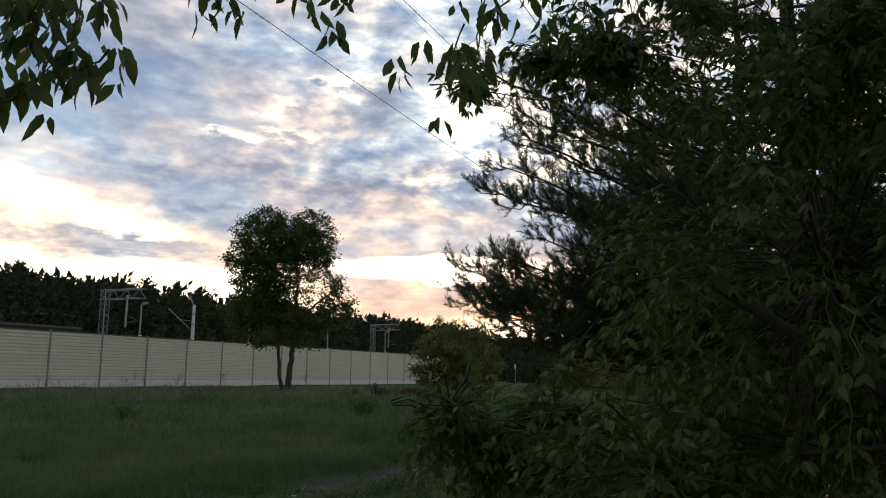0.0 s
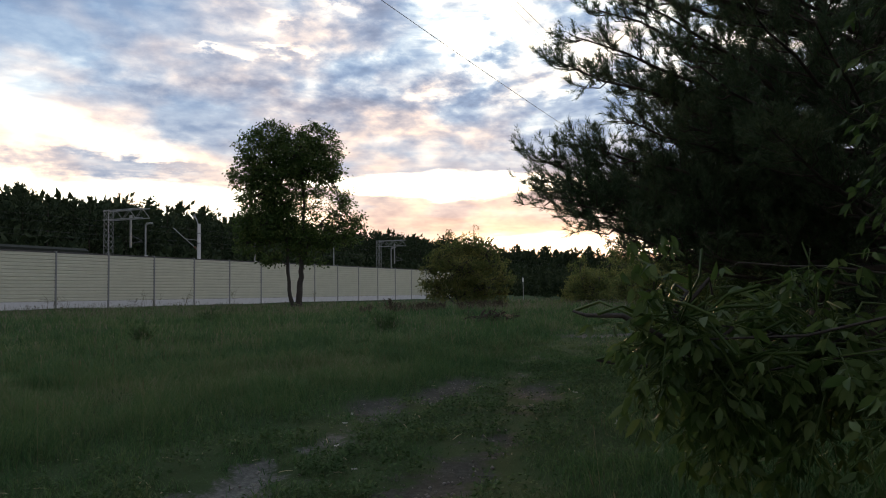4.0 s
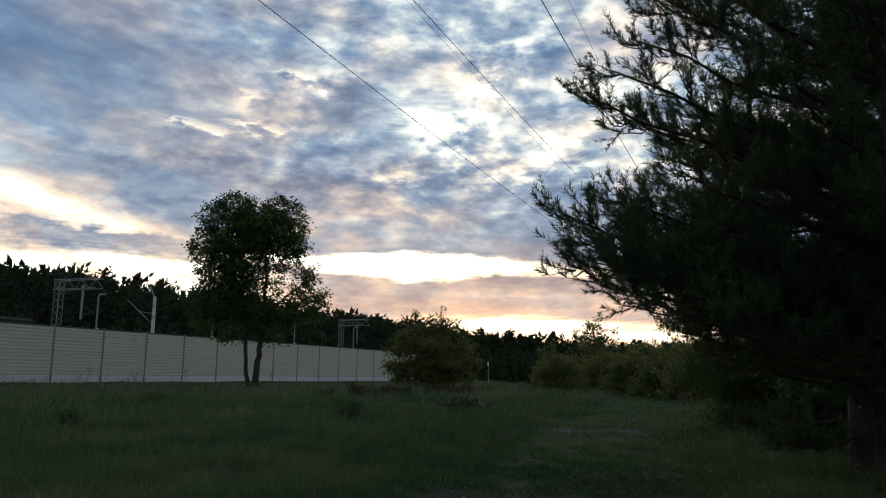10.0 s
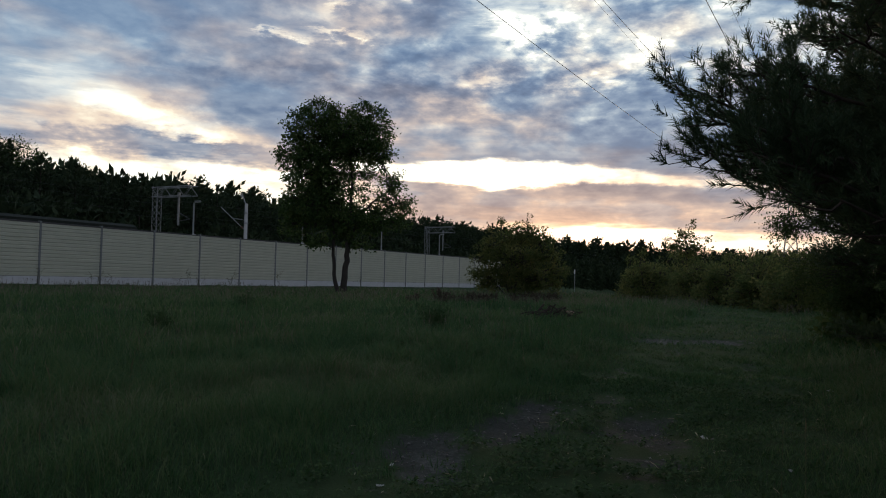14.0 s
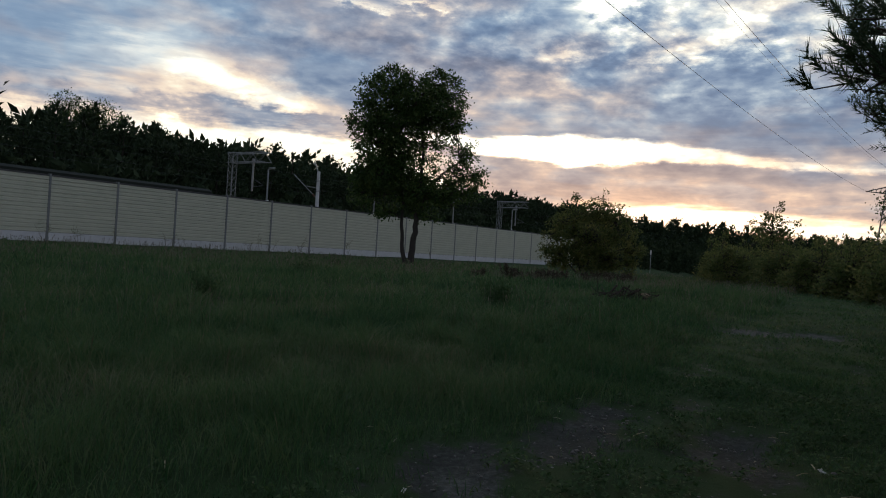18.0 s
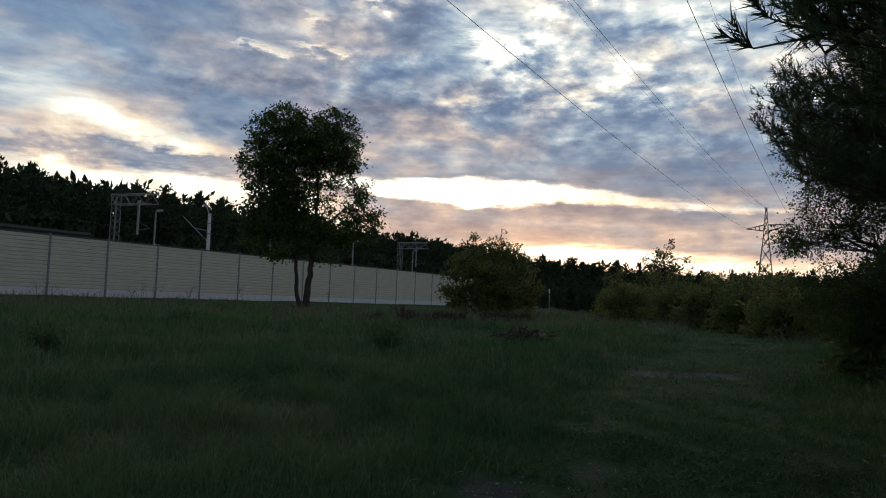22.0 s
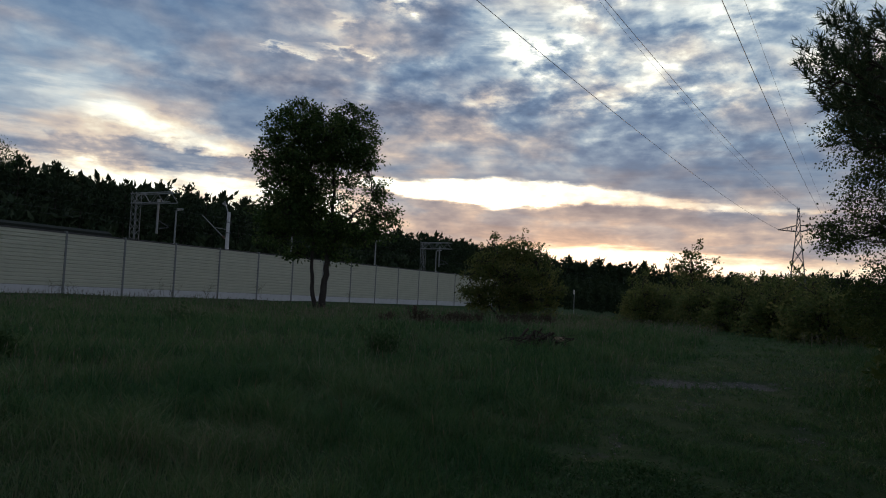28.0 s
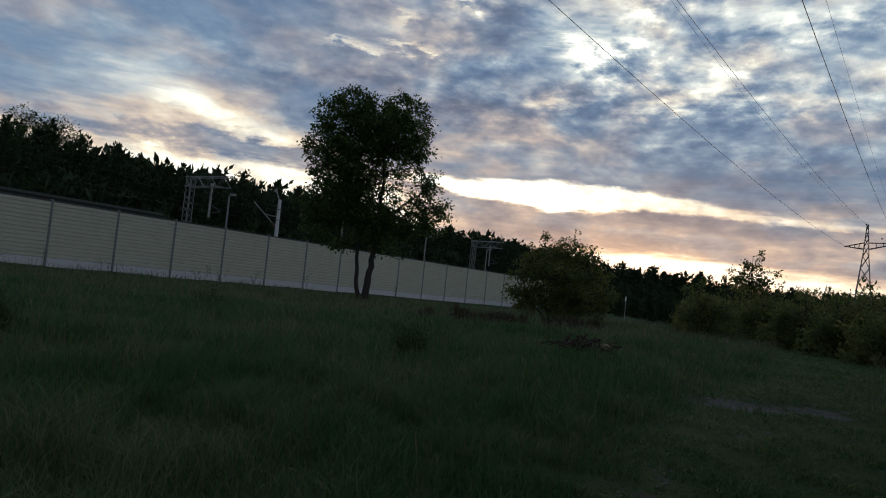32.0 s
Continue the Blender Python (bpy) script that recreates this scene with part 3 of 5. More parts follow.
def noise_barrier(first, last):
    barrier = thing("noise_barrier", "long pale grey noise barrier of ribbed panels between dark steel posts", "fence")
    # one ribbed panel, shared by all bays
    ribs, low, high = 14, FOOT + 0.75, TOP - 0.06
    step = (high - low) / ribs
    prof = []
    for i in range(ribs):
        z = low + i * step
        proud = 0.078 + 0.008 * math.sin(i * 2.1)
        prof += [(-0.030, z), (-proud, z + step * 0.08), (-proud, z + step * 0.78), (-0.030, z + step * 0.90)]
    prof += [(-0.030, high), (0.05, high), (0.05, low)]
    half = BAY / 2 - 0.07
    n = len(prof)
    verts = [(x, y, z) for x in (-half, half) for y, z in prof]
    panel_bm = bmesh.new()
    vs = [panel_bm.verts.new(v) for v in verts]
    for i in range(n):
        j = (i + 1) % n
        panel_bm.faces.new((vs[i], vs[j], vs[n + j], vs[n + i]))
    panel_bm.faces.new(vs[:n][::-1])
    panel_bm.faces.new(vs[n:])
    bmesh.ops.recalc_face_normals(panel_bm, faces=panel_bm.faces)
    first_panel = part("panel", panel_bm, M_PANEL, barrier, "ribbed beige-grey sound panel")
    bm = bmesh.new()
    box(bm, (BAY - 0.16, 0.14, 1.15), (0, 0, FOOT + 0.74 - 0.575), 0.012)
    first_plinth = part("plinth", bm, M_PLINTH, barrier, "pale concrete plinth with splash stains")
    bm = bmesh.new()
    box(bm, (BAY - 0.18, 0.18, 0.10), (0, 0, TOP - 0.012), 0.01)
    first_cap = part("cap_strip", bm, M_CAP, barrier, "dark sheet cap")
    bm = bmesh.new()
    high = TOP - FOOT + 0.7
    for y in (-0.10, 0.10):
        box(bm, (0.16, 0.016, high), (0, y, FOOT - 0.6 + high / 2))
    box(bm, (0.012, 0.184, high), (0, 0, FOOT - 0.6 + high / 2))
    first_post = part("post", bm, M_POST, barrier, "dark steel H-section post")
    for k in range(first, last + 1):
        for model, at in ((first_post, k * BAY), (first_panel, (k + 0.5) * BAY), (first_plinth, (k + 0.5) * BAY), (first_cap, (k + 0.5) * BAY)):
            if k == last and model is not first_post:
                continue
            ob = model if k == first else model.copy()
            if k != first:
                scene.collection.objects.link(ob)
            ob.location.x = at


noise_barrier(-14, 15)

# ---------------------------------------------------------------- railway masts behind the barrier


def lattice(bm, a, b, wide, step, r=0.035, turned=0.0):
    """A square lattice boom from a to b: four chords and zigzag lacing."""
    a, b = Vector(a), Vector(b)
    way = (b - a).normalized()
    u = way.cross(Vector((0, 0, 1)) if abs(way.z) < 0.9 else Vector((1, 0, 0))).normalized()
    v = way.cross(u)
    corners = [(u * s + v * q) * wide / 2 for s, q in ((1, 1), (1, -1), (-1, -1), (-1, 1))]
    n = max(2, round((b - a).length / step))
    for i, c in enumerate(corners):
        rod(bm, a + c, b + c, r, sides=4)
        d = corners[(i + 1) % 4]
        for k in range(n):
            p, q = a + (b - a) * (k / n), a + (b - a) * ((k + 1) / n)
            rod(bm, p + (c if k % 2 else d), q + (d if k % 2 else c), r * 0.7, sides=4)


def rail_gantry(x, y, reach):
    gantry = thing("rail_gantry", "grey lattice railway mast with a lattice arm over the tracks", "railway mast", (x, y, 0), group="railway masts")
    bm = bmesh.new()
    lattice(bm, (0, 0, 0), (0, 0, 10.35), 0.62, 0.62)
    part("mast", bm, M_GALV, gantry, "lattice mast of galvanised angle steel")
    bm = bmesh.new()
    lattice(bm, (0, 0.3, 9.7), (0, -reach, 9.7), 0.95, 0.9, 0.045)
    part("arm", bm, M_GALV, gantry, "lattice cross beam")
    bm = bmesh.new()
    rod(bm, (0, -reach * 0.6, 9.3), (0, -reach * 0.6, 6.3), 0.11)
    rod(bm, (0, -reach * 0.6, 9.6), (0, -reach * 0.6, 9.2), 0.16)
    part("drop_tube", bm, M_GALV, gantry, "pale steel drop tube")
    bm = bmesh.new()
    rod(bm, (0, -reach * 0.6, 6.7), (0, -reach * 0.6 - 1.6, 6.9), 0.035)
    rod(bm, (0, -reach * 0.6, 7.6), (0, -reach * 0.6 - 1.5, 6.95), 0.03)
    part("cantilever", bm, M_DARKSTEEL, gantry, "thin registration arm")
    bm = bmesh.new()
    box(bm, (1.1, 1.1, 0.5), (0, 0, 0.2), 0.04)
    part("footing", bm, M_PLINTH, gantry, "concrete footing")


rail_gantry(15.6, 12.0, 5.2)
rail_gantry(71.5, 12.0, 5.0)


def catenary_pole(x, y):
    pole = thing("catenary_pole", "grey concrete catenary pole with a slanting bracket", "railway mast", (x, y, 0), group="railway masts")
    bm = bmesh.new()
    rod(bm, (0, 0, 0), (0, 0, 8.55), 0.22, 0.15, 10)
    part("shaft", bm, M_PLINTH, pole)
    bm = bmesh.new()
    rod(bm, (0, 0, 8.3), (-0.1, 0.55, 9.6), 0.06)
    rod(bm, (-0.1, 0.4, 9.2), (-0.1, 0.75, 9.4), 0.09)
    part("top_bracket", bm, M_GALV, pole, "short raised bracket")
    bm = bmesh.new()
    rod(bm, (0, 0.1, 5.9), (0, 3.4, 8.3), 0.045)
    rod(bm, (0, 0.1, 6.9), (0, 1.9, 7.15), 0.035)
    part("stay", bm, M_GALV, pole, "slanting cantilever tube")
    bm = bmesh.new()
    for k in range(5):
        rod(bm, (0, 0.35 + 0.06 * k, 6.08 + 0.043 * k), (0, 0.38 + 0.06 * k, 6.10 + 0.043 * k), 0.10, sides=10)
    part("insulator", bm, M_INSULATOR, pole, "ribbed brown insulator")
    for z in (6.6, 7.6):
        bm = bmesh.new()
        box(bm, (0.42, 0.42, 0.07), (0, 0, z), 0.01)
        part("clamp", bm, M_DARKSTEEL, pole)


catenary_pole(18.2, 2.3)


def platform_lamp(x, y):
    lamp = thing("platform_lamp", "slim pale railway platform lamp with a small head", "street lamp", (x, y, 0), group="platform lamps")
    bm = bmesh.new()
    rod(bm, (0, 0, 0), (0, 0, 9.3), 0.12, 0.085, 10)
    part("post", bm, M_GALV, lamp, "galvanised tube post")
    bm = bmesh.new()
    rod(bm, (0, 0, 9.25), (0, -0.75, 9.42), 0.05)
    part("arm", bm, M_GALV, lamp)
    bm = bmesh.new()
    box(bm, (0.34, 0.8, 0.14), (0, -0.55, 9.42), 0.04)
    part("lamp_head", bm, M_GALV, lamp, "flat grey lamp head")
    bm = bmesh.new()
    box(bm, (0.26, 0.6, 0.05), (0, -0.55, 9.33), 0.01)
    part("diffuser", bm, M_LAMPGLASS, lamp)
    bm = bmesh.new()
    box(bm, (0.3, 0.3, 0.5), (0, -0.1, 5.6), 0.03)
    part("control_box", bm, M_LAMPGLASS, lamp, "pale control box on the post")


for px in (21.5, 40.2, 59.2, 77.6):
    platform_lamp(px, 13.0)


def platform_roof(x0, x1, y, z):
    roof = thing("platform_roof", "long dark green-grey platform canopy behind the barrier", "canopy", (0, y, 0))
    bm = bmesh.new()
    prof = [(-1.7, z - 0.55), (-1.7, z - 0.25), (-1.2, z), (1.2, z), (1.7, z - 0.25), (1.7, z - 0.55)]
    ends = [[bm.verts.new((x, a, b)) for a, b in prof] for x in (x0, x1)]
    for i in range(len(prof)):
        j = (i + 1) % len(prof)
        bm.faces.new((ends[0][i], ends[0][j], ends[1][j], ends[1][i]))
    bm.faces.new(ends[0][::-1])
    bm.faces.new(ends[1])
    bmesh.ops.recalc_face_normals(bm, faces=bm.faces)
    part("roof_sheet", bm, M_ROOF, roof)
    for x in np.arange(x0 + 2, x1, 8.0):
        bm = bmesh.new()
        rod(bm, (x, 0, 0.2), (x, 0, z - 0.5), 0.12, sides=8)
        part("column", bm, M_DARKSTEEL, roof)


platform_roof(-70, 11.8, 12.0, 6.1)


def catenary_wires():
    for y, z in ((4.5, 6.9), (4.5, 8.2), (9.0, 6.9), (9.0, 8.2)):
        pts = curve_line((-90, y, z), (320, y, z), 0, 30)
        me = tube_mesh("contact_wire", [(pts, np.full(len(pts), 0.006))], 4)
        tagged(part("contact_wire", me, M_WIRE), "thin dark railway contact wire above the tracks", "wire", "railway wires")


catenary_wires()

# ---------------------------------------------------------------- power line
LINE_Y, PYLON_X = -38.2, 142.6


def pylon(x, y, grow=1.0):
    tower = thing("power_pylon", "steel lattice power pylon with a cross arm", "pylon", (x, y, 0), group="power pylons")
    tower.scale = (grow, grow, grow)
    bm = bmesh.new()
    feet, waist = 2.3, 0.55
    zs = [0, 4.5, 8.5, 12, 15, 17.5, 19.4, 21, 22.5, 24.0]
    half = [feet + (waist - feet) * min(1, z / 17.5) if z < 17.5 else waist * (1 - 0.75 * (z - 17.5) / 6.5) for z in zs]
    signs = ((1, 1), (1, -1), (-1, -1), (-1, 1))
    for a in range(len(zs) - 1):
        for i, (s, q) in enumerate(signs):
            s2, q2 = signs[(i + 1) % 4]
            lo, hi, z0, z1 = half[a], half[a + 1], zs[a], zs[a + 1]
            rod(bm, (s * lo, q * lo, z0), (s * hi, q * hi, z1), 0.075, sides=4)
            rod(bm, (s * lo, q * lo, z0), (s2 * hi, q2 * hi, z1), 0.06, sides=4)
            rod(bm, (s2 * lo, q2 * lo, z0), (s * hi, q * hi, z1), 0.06, sides=4)
    part("tower_body", bm, M_DARKSTEEL, tower)
    for side in (1, -1):
        bm = bmesh.new()
        reach = 3.4 if side > 0 else 5.1
        tip = (0, side * (0.5 + reach), 19.3 if side > 0 else 20.3)
        for s in (1, -1):
            rod(bm, (s * 0.5, side * 0.5, 18.9), tip, 0.09, sides=4)
            rod(bm, (s * 0.45, side * 0.4, 20.2), tip, 0.08, sides=4)
            for k in (0.25, 0.5, 0.75):
                rod(bm, (s * 0.5 * (1 - k), side * (0.5 + reach * k), 18.9 + (tip[2] - 18.9) * k), (s * 0.45 * (1 - k), side * (0.4 + reach * k), 20.2 + (tip[2] - 20.2) * k), 0.05, sides=4)
        part("cross_arm", bm, M_DARKSTEEL, tower)
    for at, z in ((3.8, 19.3), (-5.6, 20.3), (0.2, 23.9)):
        bm = bmesh.new()
        rod(bm, (0, at, z), (-1.7, at, z - 0.12), 0.16, 0.10, 8)
        part("insulator", bm, M_INSULATOR, tower, "dark insulator string")
    for s, q in signs:
        bm = bmesh.new()
        box(bm, (0.8, 0.8, 0.6), (s * feet, q * feet, 0.1), 0.04)
        part("footing", bm, M_PLINTH, tower)


pylon(PYLON_X, LINE_Y)
pylon(PYLON_X - 264, LINE_Y + 5.2, 1.35)
# conductors: offset and height at the near pylon, at the pylon behind, sag, radius
for dy, z, back_dy, back_z, sag, r in ((3.8, 19.2, 12.66, 27.14, 4.14, 0.022), (0.2, 23.85, 8.95, 32.86, 5.0, 0.022), (-5.6, 20.35, -5.6, 20.35, 3.4, 0.022), (-0.4, 23.7, 6.1, 32.9, 7.7, 0.009), (-6.4, 20.5, -6.4, 20.5, 2.9, 0.009)):
    pts = curve_line((PYLON_X - 262.3, LINE_Y + back_dy, back_z), (PYLON_X - 1.7, LINE_Y + dy, z), -sag, 60)
    tagged(part("power_line", tube_mesh("power_line", [(pts, np.full(60, r))], 5), M_WIRE), "dark overhead power conductor hung between pylons", "wire", "power conductors")

# ---------------------------------------------------------------- trees


def lobe_tree(name, label, category, at, stems, lobes, clusters, leaves, size, leaf_mat, bark, right=(0.588, -0.809), spread=0.34, wide=0.55, droop=0.25, group="", twig_r=0.012, rich=False, kind="", stray=0.0):
    """A broadleaf tree or shrub: stems, limbs to each lobe, twigs to leaf clusters, then leaves. Lobes: across, deep, up and three radii."""
    tree = thing(name, label, category, (at[0], at[1], float(ground_z(at[0], at[1])) - 0.05), group=group, kind=kind)
    rx, ry = right
    spin = np.array([[rx, -ry, 0], [ry, rx, 0], [0, 0, 1]])
    trunk_tops = []
    for pts, r0, r1 in stems:
        pts = np.array(pts, float) @ spin.T
        n = len(pts)
        line = np.concatenate([np.linspace(pts[i], pts[i + 1], 4, endpoint=False) for i in range(n - 1)] + [pts[-1:]])
        line[1:-1] += rng.normal(0, r0 * 0.12, (len(line) - 2, 3))
        rad = np.linspace(r0, r1, len(line))
        rad[0] *= 1.35
        part("trunk", tube_mesh("trunk", [(line, rad)], 9), bark, tree)
        trunk_tops.append(line)
    volume = np.array([(l[3] * l[4] * l[5]) ** 0.8 * (l[6] if len(l) > 6 else 1) for l in lobes])
    counts = np.maximum(3, clusters * volume / volume.sum()).astype(int)
    limbs, twigs, at_leaf, way_leaf = [], [], [], []
    joints = np.concatenate(trunk_tops)
    for lobe, count in zip(lobes, counts):
        center = np.array(lobe[:3]) @ spin.T
        upper = joints[joints[:, 2] < max(center[2] - 0.1, joints[:, 2].min() + 0.3)]
        upper = upper if len(upper) else joints[:1]
        start = upper[np.argmin(np.linalg.norm((upper - center) * [1, 1, 0.7], axis=1))]
        r0 = min(0.03 + 0.035 * np.sqrt(np.linalg.norm(center - start)), 0.04 * np.sqrt(np.linalg.norm(center)), 0.045 * max(lobe[3:6]) + 0.006)
        line = curve_line(start, center, 0.08 * np.linalg.norm(center - start), 6, 0.08)
        limbs.append((line, np.linspace(r0, r0 * 0.35, 6)))
        spots, out = blob_points(count, (0, 0, 0), lobe[3:6], 0.45)
        spots = spots * np.where(rng.uniform(0, 1, (count, 1)) < stray, rng.uniform(1.0, 1.4, (count, 1)), 1)
        spots, out = spots @ spin.T + center, out @ spin.T
        for s, o in zip(spots, out):
            origin = line[rng.integers(2, 6)]
            twigs.append((curve_line(origin, s, 0.06, 4, 0.05), np.linspace(twig_r * 1.8, twig_r * 0.5, 4)))
        per = rng.poisson(leaves, count)
        rep = np.repeat(np.arange(count), per)
        where = spots[rep] + rng.normal(0, spread, (len(rep), 3)) * [1, 1, 0.8]
        at_leaf.append(where)
        way_leaf.append(out[rep] * 0.7 + rng.normal(0, 0.7, (len(rep), 3)) - [0, 0, droop])
    for limb in limbs:
        part("limb", tube_mesh("limb", [limb], 6), bark, tree)
    tagged(part("twigwork", tube_mesh("twigwork", twigs, 3), bark, tree), kind="stuff")
    at_leaf, way_leaf = np.concatenate(at_leaf), np.concatenate(way_leaf)
    at_leaf[:, 2] = np.maximum(at_leaf[:, 2], 0.08)
    verts, faces = leaf_arrays(at_leaf, way_leaf, rng.uniform(0.65, 1.25, len(at_leaf)) * size, wide, rich=rich)
    tagged(part("crown", raw_mesh("crown", verts, faces), leaf_mat, tree), kind="stuff")
    return tree


rng = np.random.default_rng(21)
lobe_tree(
    "twin_stem_tree", "broadleaf tree with two dark stems and a rounded green crown", "tree", (5.2, -18.9),
    [([(0.16, 0, 0), (0.22, 0, 0.8), (0.40, 0, 2.4), (0.36, 0.1, 4.0), (0.55, 0.1, 6.0), (0.6, 0, 8.5), (0.3, 0, 12.5)], 0.27, 0.05), ([(-0.12, 0, 0), (-0.42, 0.05, 1.0), (-0.55, 0.1, 2.8), (-0.6, 0, 4.8), (-0.9, 0, 7.0), (-1.3, 0, 11.5)], 0.17, 0.04), ([(0.42, 0, 3.0), (1.0, 0.1, 5.2), (2.0, 0.2, 6.6), (3.3, 0, 7.6)], 0.09, 0.03)],
    [(-2.1, 0, 11.9, 1.9, 1.9, 1.45, 1.0), (0.0, 0, 11.5, 2.0, 2.2, 1.6, 1.0), (1.8, 0, 11.7, 1.75, 1.9, 1.55, 1.0), (-3.2, 0, 10.1, 1.45, 1.7, 1.25, 1.0), (-1.2, 0, 9.9, 2.0, 2.1, 1.4, 1.1), (0.9, 0, 10.3, 1.6, 1.8, 0.95, 1.0), (2.5, 0, 10.1, 1.05, 1.3, 1.05, 1.0),
     (-2.7, 0, 8.4, 1.75, 1.8, 0.85, 1.1), (-0.8, 0, 8.1, 1.3, 1.4, 0.8, 1.2), (0.5, 0, 8.6, 1.1, 1.2, 0.8, 0.8), (1.9, 0.3, 8.8, 1.0, 1.0, 0.5, 0.8), (1.2, 0.2, 7.5, 1.0, 1.0, 0.6, 0.5), (-1.0, 0, 7.1, 1.4, 1.4, 0.8, 1.5), (3.4, 0, 8.1, 0.85, 0.9, 0.85, 1.1), (3.1, 0, 6.9, 0.7, 0.8, 0.6, 1.1), (4.4, 0, 6.5, 0.8, 0.8, 0.65, 1.5), (3.2, 0, 6.0, 0.9, 0.9, 0.45, 1.3), (1.9, 0, 6.5, 0.9, 0.9, 0.45, 0.6),
     (-2.5, 0, 6.4, 1.8, 1.9, 1.35, 1.9), (0.0, 0, 5.5, 1.7, 1.6, 1.2, 1.5), (1.9, 0, 5.1, 1.3, 1.3, 0.8, 1.2), (3.7, 0, 5.2, 0.8, 0.9, 0.5, 1.2), (-3.4, 0.3, 4.9, 0.95, 1.1, 0.9, 1.0), (-1.6, 0, 3.8, 1.0, 1.1, 0.5, 0.9), (1.4, 0, 3.5, 0.65, 0.6, 0.35, 1.0), (0.3, 0, 4.0, 0.9, 0.8, 0.5, 0.8),
     (-1.9, 0, 13.4, 0.7, 0.7, 0.45, 1.2), (-0.8, 0, 13.1, 0.6, 0.7, 0.4, 1.2), (0.7, 0, 13.1, 0.6, 0.7, 0.4, 1.2), (1.6, 0, 13.4, 0.6, 0.7, 0.4, 1.2), (-2.8, 0, 13.1, 0.35, 0.4, 0.3, 1.2), (2.6, 0, 12.9, 0.4, 0.4, 0.35, 1.2), (-3.9, 0, 11.4, 0.45, 0.6, 0.4, 1.2), (-4.3, 0, 9.7, 0.4, 0.6, 0.5, 1.2)],
    1950, 21, 0.20, M_LEAF, M_BARK, spread=0.20, wide=0.62, stray=0.28)


def shrub(name, label, at, r, h, leaves, size, mat, shoots=0, group="", wide=0.5, right=(0.5, -0.866)):
    """A rounded shrub of several stems with lumps of foliage down to the ground, and upright shoots on top."""
    lobes = [(0, 0, h * 0.45, r * 0.72, r * 0.72, h * 0.42, 1.3)]
    for i in range(9):
        a = i * 2.4 + rng.uniform(-0.3, 0.3)
        z = h * (0.20 + 0.62 * ((i * 5) % 9) / 9)
        lean = math.sqrt(max(0.12, 1 - (z / h) ** 2))
        q = rng.uniform(0.5, 0.72)
        lobes.append((math.cos(a) * r * q * lean, math.sin(a) * r * q * lean, z, r * 0.36, r * 0.36, h * 0.17))
    for i in range(7):
        a = i * 0.9 + rng.uniform(0, 0.5)
        lobes.append((math.cos(a) * r * 0.72, math.sin(a) * r * 0.72, h * 0.16, r * 0.32, r * 0.32, h * 0.15))
    for i in range(shoots):
        lobes.append((rng.uniform(-0.65, 0.65) * r, rng.uniform(-0.5, 0.5) * r, h * rng.uniform(0.98, 1.10), 0.13, 0.13, rng.uniform(0.35, 0.6), 4.0))
    stems = [([(rng.uniform(-0.3, 0.3), rng.uniform(-0.3, 0.3), 0), (rng.uniform(-0.4, 0.4) * r, rng.uniform(-0.4, 0.4) * r, h * 0.6)], 0.05 + 0.008 * h, 0.02) for i in range(4)]
    return lobe_tree(name, label, "shrub", at, stems, lobes, int(130 * r), leaves, size, mat, M_BARK, right, 0.19, wide, -0.1, group, stray=0.18)


rng = np.random.default_rng(22)
lobe_tree(
    "tall_shrub", "tall spreading olive-green shrub with upright leafy shoots", "shrub", (16.1, -27.5),
    [([(-0.3, 0, 0), (-0.8, 0.1, 1.6), (-1.1, 0, 4.0)], 0.09, 0.02), ([(0.1, 0, 0), (0.2, 0, 2.0), (0.6, 0, 4.6)], 0.10, 0.02), ([(0.4, 0, 0), (1.2, 0, 1.6), (2.2, 0, 3.4)], 0.08, 0.02), ([(-0.5, 0, 0), (-1.6, 0, 1.1), (-2.9, 0, 2.2)], 0.07, 0.02)],
    [(0, 0, 2.82, 2.3, 2.2, 1.5, 1.2), (-1.6, 0, 1.36, 1.6, 1.6, 0.9, 1.1), (1.6, 0, 1.36, 1.7, 1.6, 0.95, 1.1), (-2.8, 0, 1.92, 0.75, 0.9, 0.3, 1.6), (-2.4, 0.3, 1.02, 0.7, 0.9, 0.35, 1.4), (-2.6, 0, 2.94, 0.9, 1, 0.38, 1.4), (-1.9, 0, 3.95, 1.1, 1.1, 0.5, 1.2), (-0.5, 0, 4.63, 1.2, 1.2, 0.5, 1.2), (0.9, 0, 4.86, 1.1, 1.1, 0.5, 1.2),
     (2, 0, 4.29, 1, 1, 0.5, 1.2), (2.8, 0, 3.28, 1, 1, 0.5, 1.2), (3.3, 0, 2.03, 1, 1, 0.6, 1.2), (3.5, 0, 0.9, 0.9, 0.9, 0.6, 1), (0, 0, 0.68, 2.2, 1.9, 0.5, 0.9),
     (-1, 0, 5.76, 0.13, 0.13, 0.6, 5), (-0.2, 0, 5.42, 0.2, 0.2, 0.3, 3), (1, 0, 5.76, 0.12, 0.12, 0.65, 5), (1.6, 0, 5.42, 0.3, 0.2, 0.35, 3), (-1.9, 0, 4.86, 0.35, 0.2, 0.3, 2.5), (2.4, 0, 5.08, 0.15, 0.15, 0.35, 3), (0.4, 0, 5.54, 0.15, 0.15, 0.4, 3)],
    620, 22, 0.23, M_SHRUB, M_BARK, right=(0.42, -0.907), spread=0.17, wide=0.42, droop=-0.05, group="meadow shrubs", stray=0.15)
